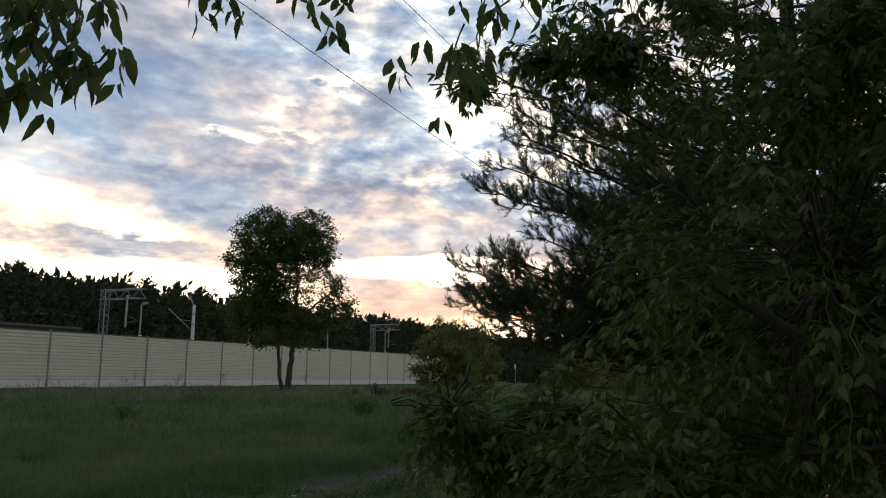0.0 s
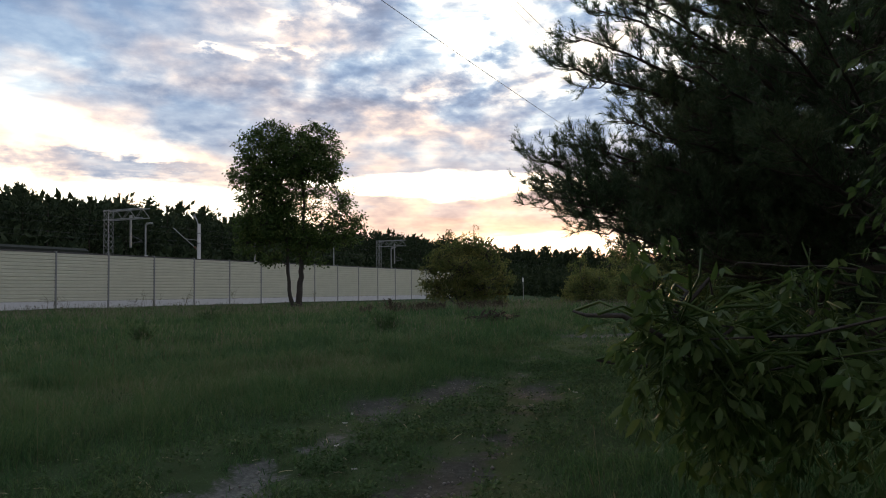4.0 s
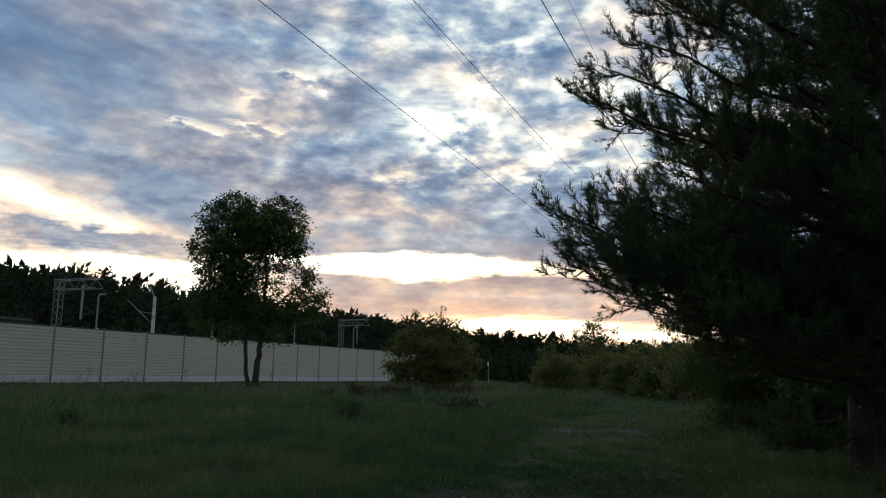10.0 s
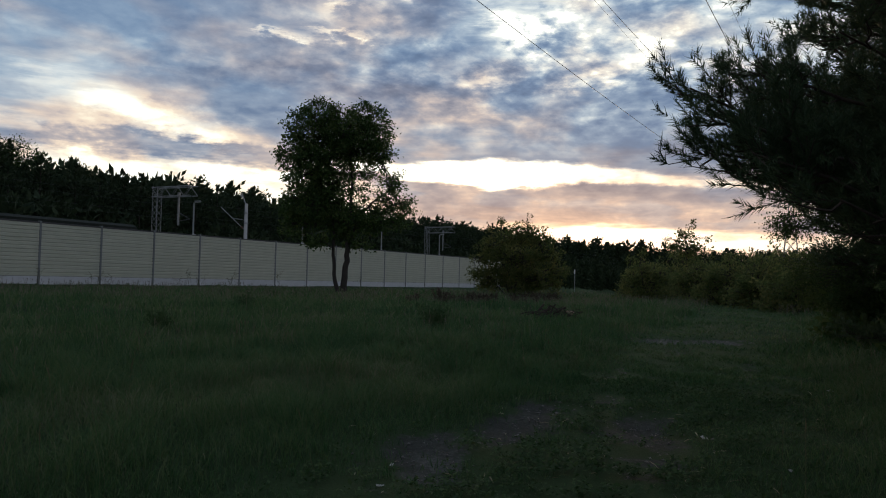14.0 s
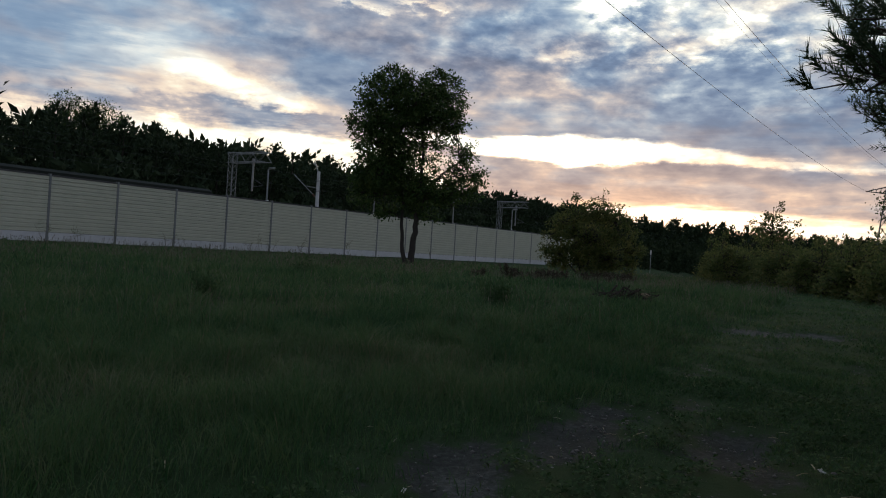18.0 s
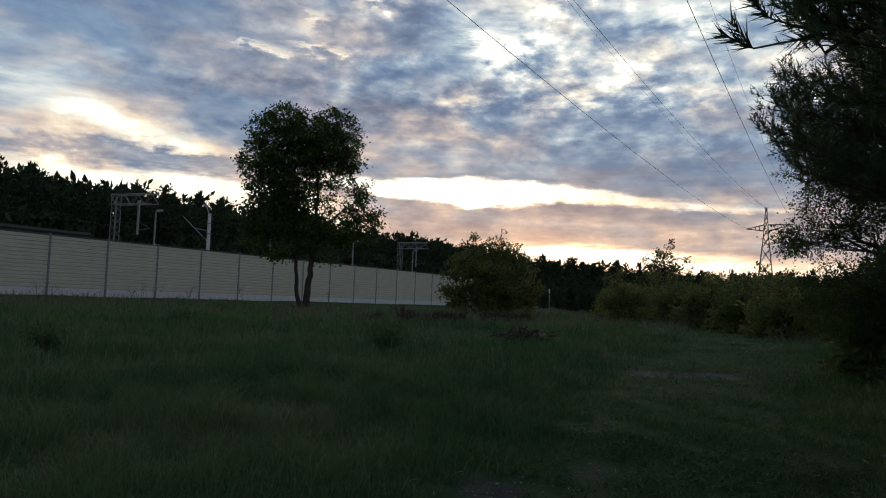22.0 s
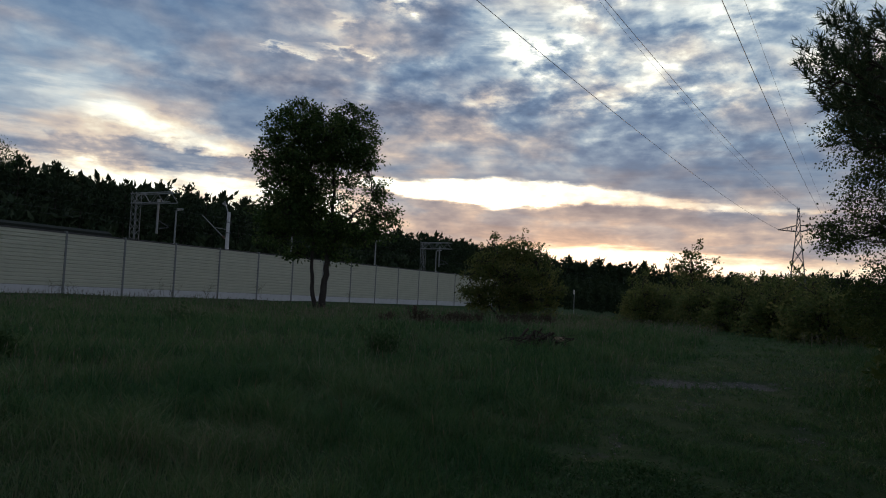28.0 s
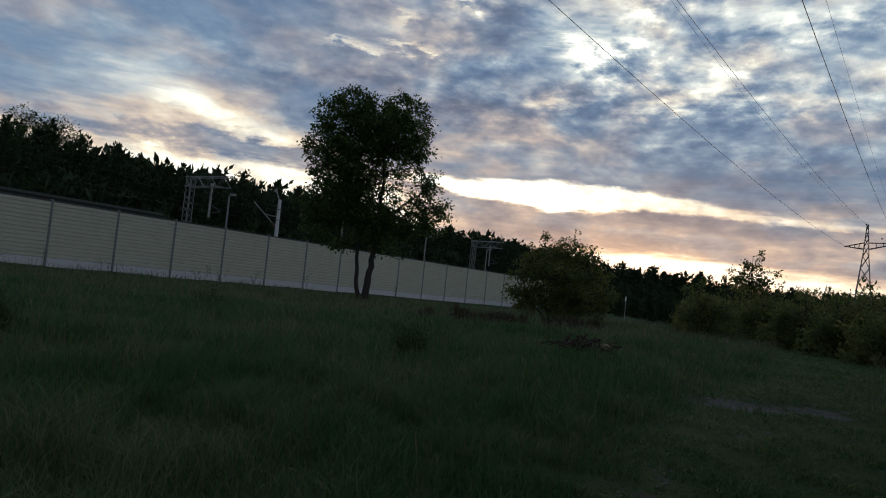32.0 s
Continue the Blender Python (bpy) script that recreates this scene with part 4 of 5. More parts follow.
for x, y, r, h, s in ((15.0, -38.2, 2.3, 2.9, 2), (19.5, -41.0, 2.6, 3.3, 2), (31.0, -38.2, 2.6, 3.8, 1), (23.5, -43.6, 2.5, 3.3, 5), (9.5, -44.2, 2.0, 2.6, 3), (4.5, -46.6, 1.9, 2.5, 4), (28.0, -46.5, 3.0, 3.4, 6), (-1.5, -48.9, 1.8, 2.3, 2), (38.0, -32.0, 2.6, 3.9, 2), (45.0, -36.0, 3.4, 4.1, 2), (14.0, -47.5, 2.4, 2.9, 4), (40.0, -43.0, 3.2, 3.8, 3), (33.0, -42.0, 2.6, 3.3, 2), (25.0, -36.5, 2.4, 3.3, 1)):
    shrub("meadow_shrub", "dense green broadleaf shrub at the meadow's edge", (x, y), r, h, 22, 0.19, M_SHRUB, s, "meadow shrubs")
lobe_tree("young_tree", "young tree with broad leaves rising out of the shrubs", "tree", (31.0, -37.6), [([(0, 0, 0), (0.1, 0, 3), (0.0, 0, 6.6)], 0.07, 0.015)],
          [(0, 0, 5.5, 1.1, 0.8, 0.22), (-1.2, 0, 5.25, 0.6, 0.5, 0.2), (1.5, 0, 5.45, 0.9, 0.5, 0.08), (0.65, 0, 6.6, 0.16, 0.16, 0.45, 2.0), (-0.5, 0, 6.1, 0.3, 0.3, 0.3), (0.2, 0, 5.9, 0.3, 0.3, 0.35), (0, 0, 4.4, 1.6, 1.4, 0.8)], 75, 15, 0.25, M_SHRUB, M_BARK, spread=0.18, wide=0.6, right=(0.45, -0.89), stray=0.2)
for x, y, r, h in ((-9.5, -52.7, 2.2, 4.2), (-14.0, -53.0, 2.1, 4.0), (-1.0, -53.5, 2.4, 4.5), (-19.6, -51.9, 1.5, 2.3), (-22.8, -53.2, 1.7, 2.6)):
    shrub("shade_shrub", "dark green shrub in the shade of the pines", (x, y), r, h, 30, 0.2, M_LEAF, 1, "shade shrubs")
rng = np.random.default_rng(23)
lobe_tree(
    "birch_tree", "leafy birch with thin drooping twigs beside the pines", "tree", (-20.2, -51.6),
    [([(0, 0, 0), (0.1, 0, 3), (0.0, 0.2, 6), (0.1, 0, 9.5)], 0.11, 0.02)],
    [(-1.2, 0.3, 3.0, 0.8, 1.1, 0.55, 0.8), (-1.95, -0.4, 2.72, 0.42, 0.8, 0.28, 1.2), (-0.9, 0.2, 3.9, 0.9, 0.9, 0.7, 1.4), (0.0, 0, 3.5, 1.0, 1.2, 0.7, 0.8), (-1.4, 0, 4.6, 0.8, 1.0, 0.6, 0.8), (-1.7, 0, 5.5, 0.6, 0.9, 0.5, 0.9), (-0.2, 0, 5.3, 1.3, 1.3, 0.9, 1.3), (0.2, 0, 7.0, 1.2, 1.2, 1.0), (0, 0, 8.6, 0.9, 0.9, 0.9), (-0.3, 0.2, 1.6, 1.5, 1.4, 0.9, 1.6), (0.8, 0, 2.3, 1.4, 1.3, 0.9, 1.4)],
    1500, 64, 0.048, M_BIRCH, M_BARK, right=(0.06, -0.998), spread=0.115, wide=0.72, droop=0.6, twig_r=0.006, stray=0.12)


def pine(name, label, at, height, r0, branches, secondaries, tertiaries, needles, needle, thick, group=""):
    """A Scots pine: trunk, bowed branches from (height on the trunk, tip), side twigs, and shoots set with needles."""
    base = np.array([at[0], at[1], float(ground_z(at[0], at[1])) - 0.05])
    tree = thing(name, label, "tree", tuple(base), group=group)
    zs = np.linspace(0, height, 10)
    bend = np.stack([0.12 * np.sin(zs * 0.5), 0.12 * np.cos(zs * 0.4) - 0.12, zs], 1)
    part("trunk", tube_mesh("trunk", [(bend, np.linspace(r0, 0.03, 10) * np.r_[1.3, np.ones(9)])], 10), M_PINE_BARK, tree)
    twigs, spots, ways = [], [], []
    for z0, tip in branches:
        tip = np.asarray(tip, float) - base
        start = np.array([np.interp(z0, zs, bend[:, 0]), np.interp(z0, zs, bend[:, 1]), z0])
        length = np.linalg.norm(tip - start)
        line = curve_line(start, tip, -0.06 * length, 9, 0.03 * length / 3)
        part("branch", tube_mesh("branch", [(line, np.linspace(0.014 + 0.008 * length, 0.006, 9))], 6), M_PINE_BARK, tree)
        main = unit(tip - start)
        flat = unit(np.cross(main, [0, 0, 1.0]))
        for k in range(secondaries):
            q = 0.22 + 0.78 * (k + rng.uniform(0, 1)) / secondaries
            p = np.array([np.interp(q * 8, np.arange(9), line[:, c]) for c in range(3)])
            side = (1 if k % 2 else -1) * flat
            way = unit(main * rng.uniform(0.6, 1.0) + side * rng.uniform(0.25, 0.85) + np.array([0, 0, rng.uniform(-0.2, 0.38)]))
            reach = (0.22 + 0.78 * (1 - q)) * min(0.95, 0.28 * length + 0.12) * rng.uniform(0.5, 1.05)
            end = p + way * reach
            twigs.append((curve_line(p, end, -0.05 * reach, 4, 0.02), np.linspace(0.010, 0.004, 4)))
            for j in range(tertiaries):
                w = 0.2 + 0.8 * (j + rng.uniform(0, 1)) / tertiaries
                s = p + (end - p) * w
                d = unit(way * 0.8 + rng.normal(0, 0.45, 3) + np.array([0, 0, 0.62]))
                e = s + d * rng.uniform(0.08, 0.21)
                if needles > 15:
                    twigs.append((np.stack([s, e]), np.array([0.005, 0.003])))
                spots += [s, e, e]
                ways += [d, unit(d + [0, 0, 0.7]), unit(d + rng.normal(0, 0.6, 3) + [0, 0, 0.3])]
    spots, ways = np.array(spots), np.array(ways)
    lens = rng.uniform(0.09, 0.19, len(spots))
    tagged(part("twigwork", tube_mesh("twigwork", twigs, 3), M_PINE_BARK, tree), kind="stuff")
    rep = np.repeat(np.arange(len(spots)), needles)
    u = rng.uniform(0.0, 1.0, len(rep))
    root = spots[rep] + ways[rep] * (lens[rep] * u)[:, None]
    out = unit(np.cross(ways[rep], rng.normal(0, 1, (len(rep), 3))))
    d = unit(ways[rep] * rng.uniform(0.8, 1.7, (len(rep), 1)) + out)
    side = unit(np.cross(d, rng.normal(0, 1, (len(rep), 3)))) * thick
    tip = root + d * (needle * rng.uniform(0.7, 1.2, (len(rep), 1)))
    verts = np.stack([root + side, root - side, tip], 1).reshape(-1, 3)
    faces = np.arange(len(verts)).reshape(-1, 3)
    tagged(part("needles", raw_mesh("needles", verts, faces), M_NEEDLE, tree), kind="stuff")
    return tree


def pine_branches(x, y, n, z0, z1, r0, r1, tipdrop=0.0):
    """Branches all round a trunk, spreading less towards the top."""
    made = []
    for i in range(n):
        q = (i + 0.5) / n
        a = i * 2.4 + rng.uniform(-0.3, 0.3)
        z = z0 + (z1 - z0) * q
        r = (r0 + (r1 - r0) * q) * rng.uniform(0.75, 1.12)
        made.append((z, (x + math.cos(a) * r, y + math.sin(a) * r, z + rng.uniform(-0.2, 0.5) + tipdrop)))
    return made


rng = np.random.default_rng(24)
PINE = (-32.2, -53.5)
near_tips = [(3.8, (-34.8, -50.5, 4.7)), (2.1, (-34.47, -50.26, 2.47)), (2.0, (-34.81, -50.47, 2.25)), (1.9, (-34.9, -50.66, 1.99)), (2.0, (-34.27, -50.53, 2.17)), (2.1, (-33.52, -50.25, 2.51)),
             (2.0, (-33.41, -50.6, 2.22)), (2.2, (-34.17, -50.73, 2.57)), (2.3, (-34.07, -51.03, 2.82)), (2.6, (-33.49, -51.29, 3.12)), (2.2, (-33.8, -50.49, 2.59)),
             (1.8, (-34.55, -50.86, 1.97)), (1.6, (-34.84, -51.05, 1.75)), (1.5, (-34.45, -51.16, 1.57)), (1.7, (-34.06, -51.27, 1.87)), (3.0, (-34.18, -50.39, 3.45)),
             (3.1, (-33.94, -50.54, 3.72)), (3.0, (-33.51, -50.55, 3.47)), (3.0, (-33.04, -50.66, 3.52)), (3.4, (-33.79, -50.69, 4.02)), (3.7, (-34.08, -50.68, 4.42)),
             (3.9, (-33.32, -50.8, 4.67)), (2.4, (-35.0, -51.8, 2.97)), (1.9, (-35.2, -52.3, 2.37)), (2.6, (-34.2, -51.6, 2.67)), (1.7, (-33.8, -51.4, 2.17)), (1.5, (-33.4, -51.6, 1.67)),
             (2.9, (-32.75, -51.21, 3.17)), (2.2, (-32.38, -51.12, 2.57)), (4.4, (-31.83, -51.22, 5.27)), (3.0, (-34.8, -51.2, 3.7)), (3.5, (-34.8, -51.75, 4.3)), (2.8, (-35.0, -52.1, 3.5)),
             (2.5, (-35.3, -52.6, 3.1)), (3.6, (-34.4, -52.0, 4.3)), (4.1, (-34.6, -51.7, 4.9)), (2.0, (-34.6, -52.3, 2.5)),
             (1.9, (-34.3, -50.42, 2.1)), (1.7, (-34.5, -50.58, 1.95)), (1.7, (-34.1, -50.6, 1.95)),
             ]
pine("scots_pine", "dark Scots pine with low spreading branches beside the track", PINE, 9.5, 0.17, near_tips + pine_branches(*PINE, 14, 5.2, 9.0, 2.2, 0.7), 14, 6, 38, 0.064, 0.0029, "pines")
edge_tips = [(2.3, (-29.76, -49.97, 2.81)), (2.6, (-27.4, -49.95, 3.14)), (2.7, (-28.2, -49.90, 3.42)), (3.0, (-28.2, -49.98, 3.65)), (2.4, (-28.2, -49.95, 3.05)), (2.2, (-28.3, -50.1, 2.72)), (2.6, (-28.8, -50.02, 3.25)), (2.3, (-28.6, -50.12, 2.85)), (2.1, (-28.9, -50.27, 2.55)), (2.1, (-29.6, -50.42, 2.45)), (3.0, (-29.0, -50.29, 3.75)), (3.5, (-28.5, -50.19, 4.2)), (2.6, (-29.5, -50.52, 3.15)), (2.5, (-28.0, -50.22, 3.1)), (3.8, (-28.0, -50.44, 4.7)), (3.3, (-29.5, -50.54, 4.2)), (4.2, (-29.2, -50.74, 5.0)), (2.9, (-30.2, -50.92, 3.4)), (2.2, (-30.2, -51.02, 2.7)), (1.9, (-29.2, -50.92, 2.3)), (3.6, (-30.0, -51.14, 4.5))]
pine("scots_pine", "thick dark Scots pine with branches low over the grass", (-28.3, -52.7), 9.0, 0.16, edge_tips + pine_branches(-28.3, -52.7, 22, 2.6, 8.6, 2.4, 0.6) + pine_branches(-28.3, -52.7, 18, 0.5, 2.6, 1.7, 2.0), 14, 6, 17, 0.070, 0.0050, "pines")
pine("scots_pine", "dense dark Scots pine with branches down to the grass", (-17.8, -54.6), 11.5, 0.17, pine_branches(-17.8, -54.6, 60, 0.5, 11.0, 3.2, 0.7), 12, 5, 11, 0.14, 0.011, "pines")
pine("scots_pine", "dense dark Scots pine with branches down to the grass", (-24.4, -53.7), 9.5, 0.15, pine_branches(-24.4, -53.7, 46, 0.5, 9.0, 2.4, 0.7), 12, 5, 12, 0.12, 0.010, "pines")
pine("scots_pine", "dense dark Scots pine with branches down to the grass", (-25.2, -55.6), 10.0, 0.17, pine_branches(-25.2, -55.6, 50, 0.5, 9.5, 3.4, 0.7), 11, 5, 10, 0.14, 0.011, "pines")
pine("scots_pine", "dense dark Scots pine with branches down to the grass", (-9.5, -55.4), 11.0, 0.17, pine_branches(-9.5, -55.4, 46, 0.5, 10.5, 3.2, 0.7), 10, 4, 10, 0.15, 0.012, "pines")

# ---------------------------------------------------------------- box elder by the path


def elder_sprays(starts, ends, leaves_each, size):
    """Drooping sprays of compound leaves along thin twigs."""
    at, way, stalks = [], [], []
    for a, b in zip(starts, ends):
        a, b = np.asarray(a, float), np.asarray(b, float)
        line = curve_line(a, b, 0.04, 5, 0.015)
        stalks.append((line, np.linspace(0.006, 0.002, 5)))
        for k in range(leaves_each):
            q = rng.uniform(0.2, 1.0)
            p = a + (b - a) * q
            out = unit(rng.normal(0, 1, 3) * [1, 1, 0.35] + (b - a) * 1.5)
            knot = p + out * rng.uniform(0.05, 0.10) - [0, 0, 0.02]
            stalks.append((np.stack([p, knot]), np.array([0.002, 0.0015])))
            side = unit(np.cross(out, [0, 0, 1.0]))
            for s, f in ((0, 1.0), (1, 0.55), (-1, 0.55)):
                at.append(knot)
                way.append(unit(out * f + side * s * 0.8 - np.array([0, 0, rng.uniform(0.5, 1.3)])))
    n = len(at)
    return np.array(at), np.array(way), rng.uniform(0.7, 1.2, n) * size, stalks


def box_elder():
    base = np.array([-38.3, -54.9, 0.0])
    tree = thing("box_elder", "leafy box elder with drooping light green leaves overhanging the path", "tree", tuple(base))
    stems = [(curve_line((0, 0, 0), (-0.5, 1.1, 3.4), 0.2, 8, 0.03), np.linspace(0.10, 0.03, 8)), (curve_line((0.1, 0, 0), (0.5, 1.0, 3.9), 0.2, 8, 0.03), np.linspace(0.09, 0.03, 8)), (curve_line((-0.1, 0.1, 0), (-0.9, 1.6, 1.6), 0.2, 8, 0.03), np.linspace(0.06, 0.015, 8))]
    for line, rad in stems:
        part("stem", tube_mesh("stem", [(line, rad)], 8), M_BARK, tree)
    lobes = [((-38.3, -53.7, 1.7), (1.45, 1.1, 1.5), 420), ((-38.1, -53.8, 3.7), (1.5, 1.2, 0.7), 60), ((-39.0, -53.8, 2.5), (0.6, 0.45, 0.6), 60), ((-38.2, -52.75, 2.95), (0.45, 0.42, 0.28), 60), ((-38.0, -52.35, 3.05), (0.4, 0.3, 0.22), 34), ((-38.3, -51.98, 2.88), (0.2, 0.15, 0.14), 12), ((-38.3, -53.2, 3.05), (0.4, 0.25, 0.25), 14), ((-38.9, -53.1, 0.8), (0.95, 0.65, 0.7), 170), ((-38.5, -52.5, 0.95), (0.5, 0.4, 0.5), 70), ((-38.1, -52.2, 0.85), (0.3, 0.25, 0.45), 30), ((-39.5, -53.05, 2.85), (0.7, 0.6, 0.35), 40), ((-39.3, -54.6, 1.7), (0.8, 0.9, 1.5), 190), ((-37.4, -53.6, 1.6), (1.1, 0.9, 1.0), 90), ((-36.9, -54.3, 2.6), (1.6, 0.9, 1.3), 190), ((-37.2, -54.6, 1.2), (1.4, 0.9, 1.0), 120), ((-38.75, -52.2, 0.95), (0.24, 0.2, 0.36), 26), ((-38.95, -52.1, 1.08), (0.2, 0.15, 0.28), 16)]
    at, way, size, stalks, wood = [], [], [], [], []
    for center, radii, n in lobes:
        tips, out = blob_points(n, center, radii, 0.6)
        tips[:, 2] = np.maximum(tips[:, 2], 0.12)
        starts = tips - out * rng.uniform(0.25, 0.45, (n, 1)) + [0, 0, 0.08]
        a, w, s, st = elder_sprays(starts - base, tips - base, 8, 0.060)
        at.append(a), way.append(w), size.append(s)
        stalks += st
        root = stems[0][0][4] if center[2] > 2 else stems[2][0][3]
        wood.append((curve_line(root, np.array(center) - base, 0.15, 6, 0.05), np.linspace(0.016 if n > 80 else 0.007, 0.006 if n > 80 else 0.003, 6)))
        for k in range(0, n, 6):
            wood.append((curve_line(np.array(center) - base, starts[k] - base, 0.05, 4, 0.03), np.linspace(0.010, 0.004, 4)))
    # a branch across the path overhead, with hanging sprays
    over = [((-38.9, -53.6, 3.5), (-40.7, -51.75, 2.75)), ((-39.3, -53.3, 3.2), (-40.1, -52.45, 2.85)), ((-38.1, -53.0, 1.2), (-37.9, -51.92, 1.2))]
    for a, b in over:
        wood.append((curve_line(np.array(a) - base, np.array(b) - base, 0.12, 8, 0.02), np.linspace(0.012 if b[2] > 2 else 0.004, 0.002, 8)))
    thick = [w for w in wood if w[1][0] > 0.011]
    for w in thick:
        part("limb", tube_mesh("limb", [w], 6), M_BARK, tree)
    thin = [w for w in wood if w[1][0] <= 0.011]
    tagged(part("twigwork", tube_mesh("twigwork", thin, 4), M_BARK, tree), kind="stuff")
    tagged(part("stalkwork", tube_mesh("stalkwork", stalks, 3), M_ELDER, tree), kind="stuff")
    verts, faces = leaf_arrays(np.concatenate(at), np.concatenate(way), np.concatenate(size), 0.40, 0.2, True)
    tagged(part("crown", raw_mesh("crown", verts, faces), M_ELDER, tree), kind="stuff")
    # the leaves that hang nearest to the path, one by one
    hang = [((-40.77, -51.80, 2.25), 0.12, 20), ((-40.84, -51.74, 2.22), 0.11, 18), ((-40.77, -51.76, 2.13), 0.10, 16), ((-40.70, -51.81, 2.13), 0.06, 9), ((-40.82, -51.69, 2.02), 0.06, 8), ((-40.72, -51.84, 2.42), 0.10, 10), ((-40.52, -52.07, 2.42), 0.06, 7), ((-40.47, -52.12, 2.44), 0.05, 5), ((-40.27, -52.37, 2.42), 0.08, 12), ((-40.06, -52.62, 2.28), 0.12, 15), ((-40.0, -52.75, 2.36), 0.12, 14),
            ((-37.90, -51.86, 1.34), 0.05, 5), ((-37.92, -51.95, 1.40), 0.05, 4), ((-37.90, -51.83, 1.22), 0.05, 5), ((-37.92, -51.87, 1.12), 0.05, 5), ((-37.95, -51.93, 1.0), 0.06, 5), ((-37.92, -51.98, 0.86), 0.07, 5)]
    v, f = leaf_arrays(np.zeros((1, 3)), np.array([[0, 0, 1.0]]), 1.0, 0.40, 0.2, True)
    blade = raw_mesh("leaf", v, f)
    blade.materials.append(M_ELDER)
    for center, r, n in hang:
        for k in range(n):
            knot = Vector(center) + Vector(rng.normal(0, 0.75, 3)) * r
            swing = Vector((rng.normal(0, 1), rng.normal(0, 1), 0)).normalized()
            across = swing.cross(Vector((0, 0, 1)))
            for s, f in ((0, 0.7), (1, 0.35), (-1, 0.35)):
                d = swing * f + across * (0.65 * s) - Vector((0, 0, rng.uniform(0.8, 1.9)))
                seat = knot - swing * (0.035 * abs(s)) + across * (0.012 * s)
                ob = part("leaf", blade, None, tree)
                ob.matrix_basis = Matrix.Translation(seat - Vector(base)) @ d.to_track_quat("Z", "Y").to_matrix().to_4x4() @ Matrix.Rotation(rng.uniform(0, 6.283), 4, "Z") @ Matrix.Scale(rng.uniform(0.055, 0.092), 4)
        part("leaf_stalk", tube_mesh("leaf_stalk", [(curve_line(np.array(center) + [0.05, -0.05, r * 0.8] - base, np.array(center) - [0, 0, r * 0.5] - base, 0, 4, 0.01), np.linspace(0.004, 0.0015, 4))], 4), M_BARK, tree)


rng = np.random.default_rng(25)
box_elder()

# ---------------------------------------------------------------- woods beyond the railway


def wood_tree_meshes(h, spread, whorls, bare):
    """Trunk and crown meshes of a tall wood pine: whorls of rising boughs set with needle tufts, a thin leader on top."""
    trunk = tube_mesh("trunk", [(curve_line((0, 0, 0), (0.2, 0.1, h * 0.96), 0, 6, 0.08), np.linspace(0.2, 0.04, 6))], 6)
    at, way = [], []
    for k in range(whorls):
        q = (k + rng.uniform(-0.3, 0.3)) / whorls
        z = h * (bare + (1 - bare) * np.clip(q, 0, 1))
        reach = spread * 0.60 * max(0.04, 1 - q) ** 0.42 * rng.uniform(0.6, 1.15) + 0.12
        turn = rng.uniform(0, 6.283)
        for j in range(6):
            a = turn + j * 1.047 + rng.uniform(-0.3, 0.3)
            long = reach * rng.uniform(0.6, 1.15)
            rise = rng.uniform(0.15, 0.6) * (0.6 + 0.8 * q)
            for f in np.arange(0.15, 1.05, 0.74 / max(long, 0.5)):
                p = np.array([math.cos(a) * long * f, math.sin(a) * long * f, z + rise * long * f * f])
                for m in range(4):
                    at.append(p + rng.normal(0, 0.13, 3))
                    way.append(np.array([math.cos(a) * 0.7, math.sin(a) * 0.7, 0.8]) + rng.normal(0, 0.55, 3))
    for m in range(26):
        at.append(np.array([0.2, 0.1, h * 0.95 + rng.uniform(0, 0.05) * h]) + rng.normal(0, 0.05, 3))
        way.append(np.array([0, 0, 1.2]) + rng.normal(0, 0.45, 3))
    at, way = np.array(at), np.array(way)
    crown = raw_mesh("crown", *leaf_arrays(at, way, rng.uniform(0.38, 0.80, len(at)), 0.44))
    trunk.materials.append(M_PINE_BARK)
    crown.materials.append(M_WOODS)
    return trunk, crown


rng = np.random.default_rng(26)
KINDS = [wood_tree_meshes(h, s, n, b) for h, s, n, b in ((15.0, 7.2, 17, 0.10), (15.6, 6.6, 18, 0.12), (14.4, 7.8, 16, 0.05), (16.0, 6.6, 17, 0.15), (14.2, 7.6, 16, 0.05))]


def wood_pine(x, y, scale, kind, turn):
    tree = thing("wood_pine", "tall dark pine in the woods beyond the railway", "tree", (x, y, 0.2), turn, "woodland pines")
    for name, me in zip(("trunk", "crown"), KINDS[kind]):
        ob = part(name, me, None, tree)
        ob.scale = (scale, scale, scale)
    return tree


for row, (y0, step, x0, x1) in enumerate(((32.5, 2.8, -45, 190), (36.5, 2.8, -45, 215))):
    x = x0
    while x < x1:
        s = rng.uniform(0.84, 1.06) * (0.94 if row == 0 else 1.0) * (0.86 if x < 7 else 1.0)
        wood_pine(x + rng.uniform(-1, 1), y0 + rng.uniform(-1.5, 1.5), s, int(rng.integers(0, 5)), rng.uniform(0, 360))
        x += step * rng.uniform(0.75, 1.25)


# Six pines added out of view, to keep southern sky light off the elder.
for x, y, scale, kind, turn in ((-40.6, -59.4, 0.66, 0, 20), (-37.6, -58.2, 0.72, 2, 80), (-34.6, -58.0, 0.70, 4, 150), (-43.4, -58.6, 0.62, 1, 220), (-39.2, -61.8, 0.74, 3, 300), (-31.4, -57.6, 0.68, 2, 40)):
    tree = wood_pine(x, y, scale, kind, turn)
    tagged(tree, "dark young pine added out of view to shade the box elder", "tree", "pines")


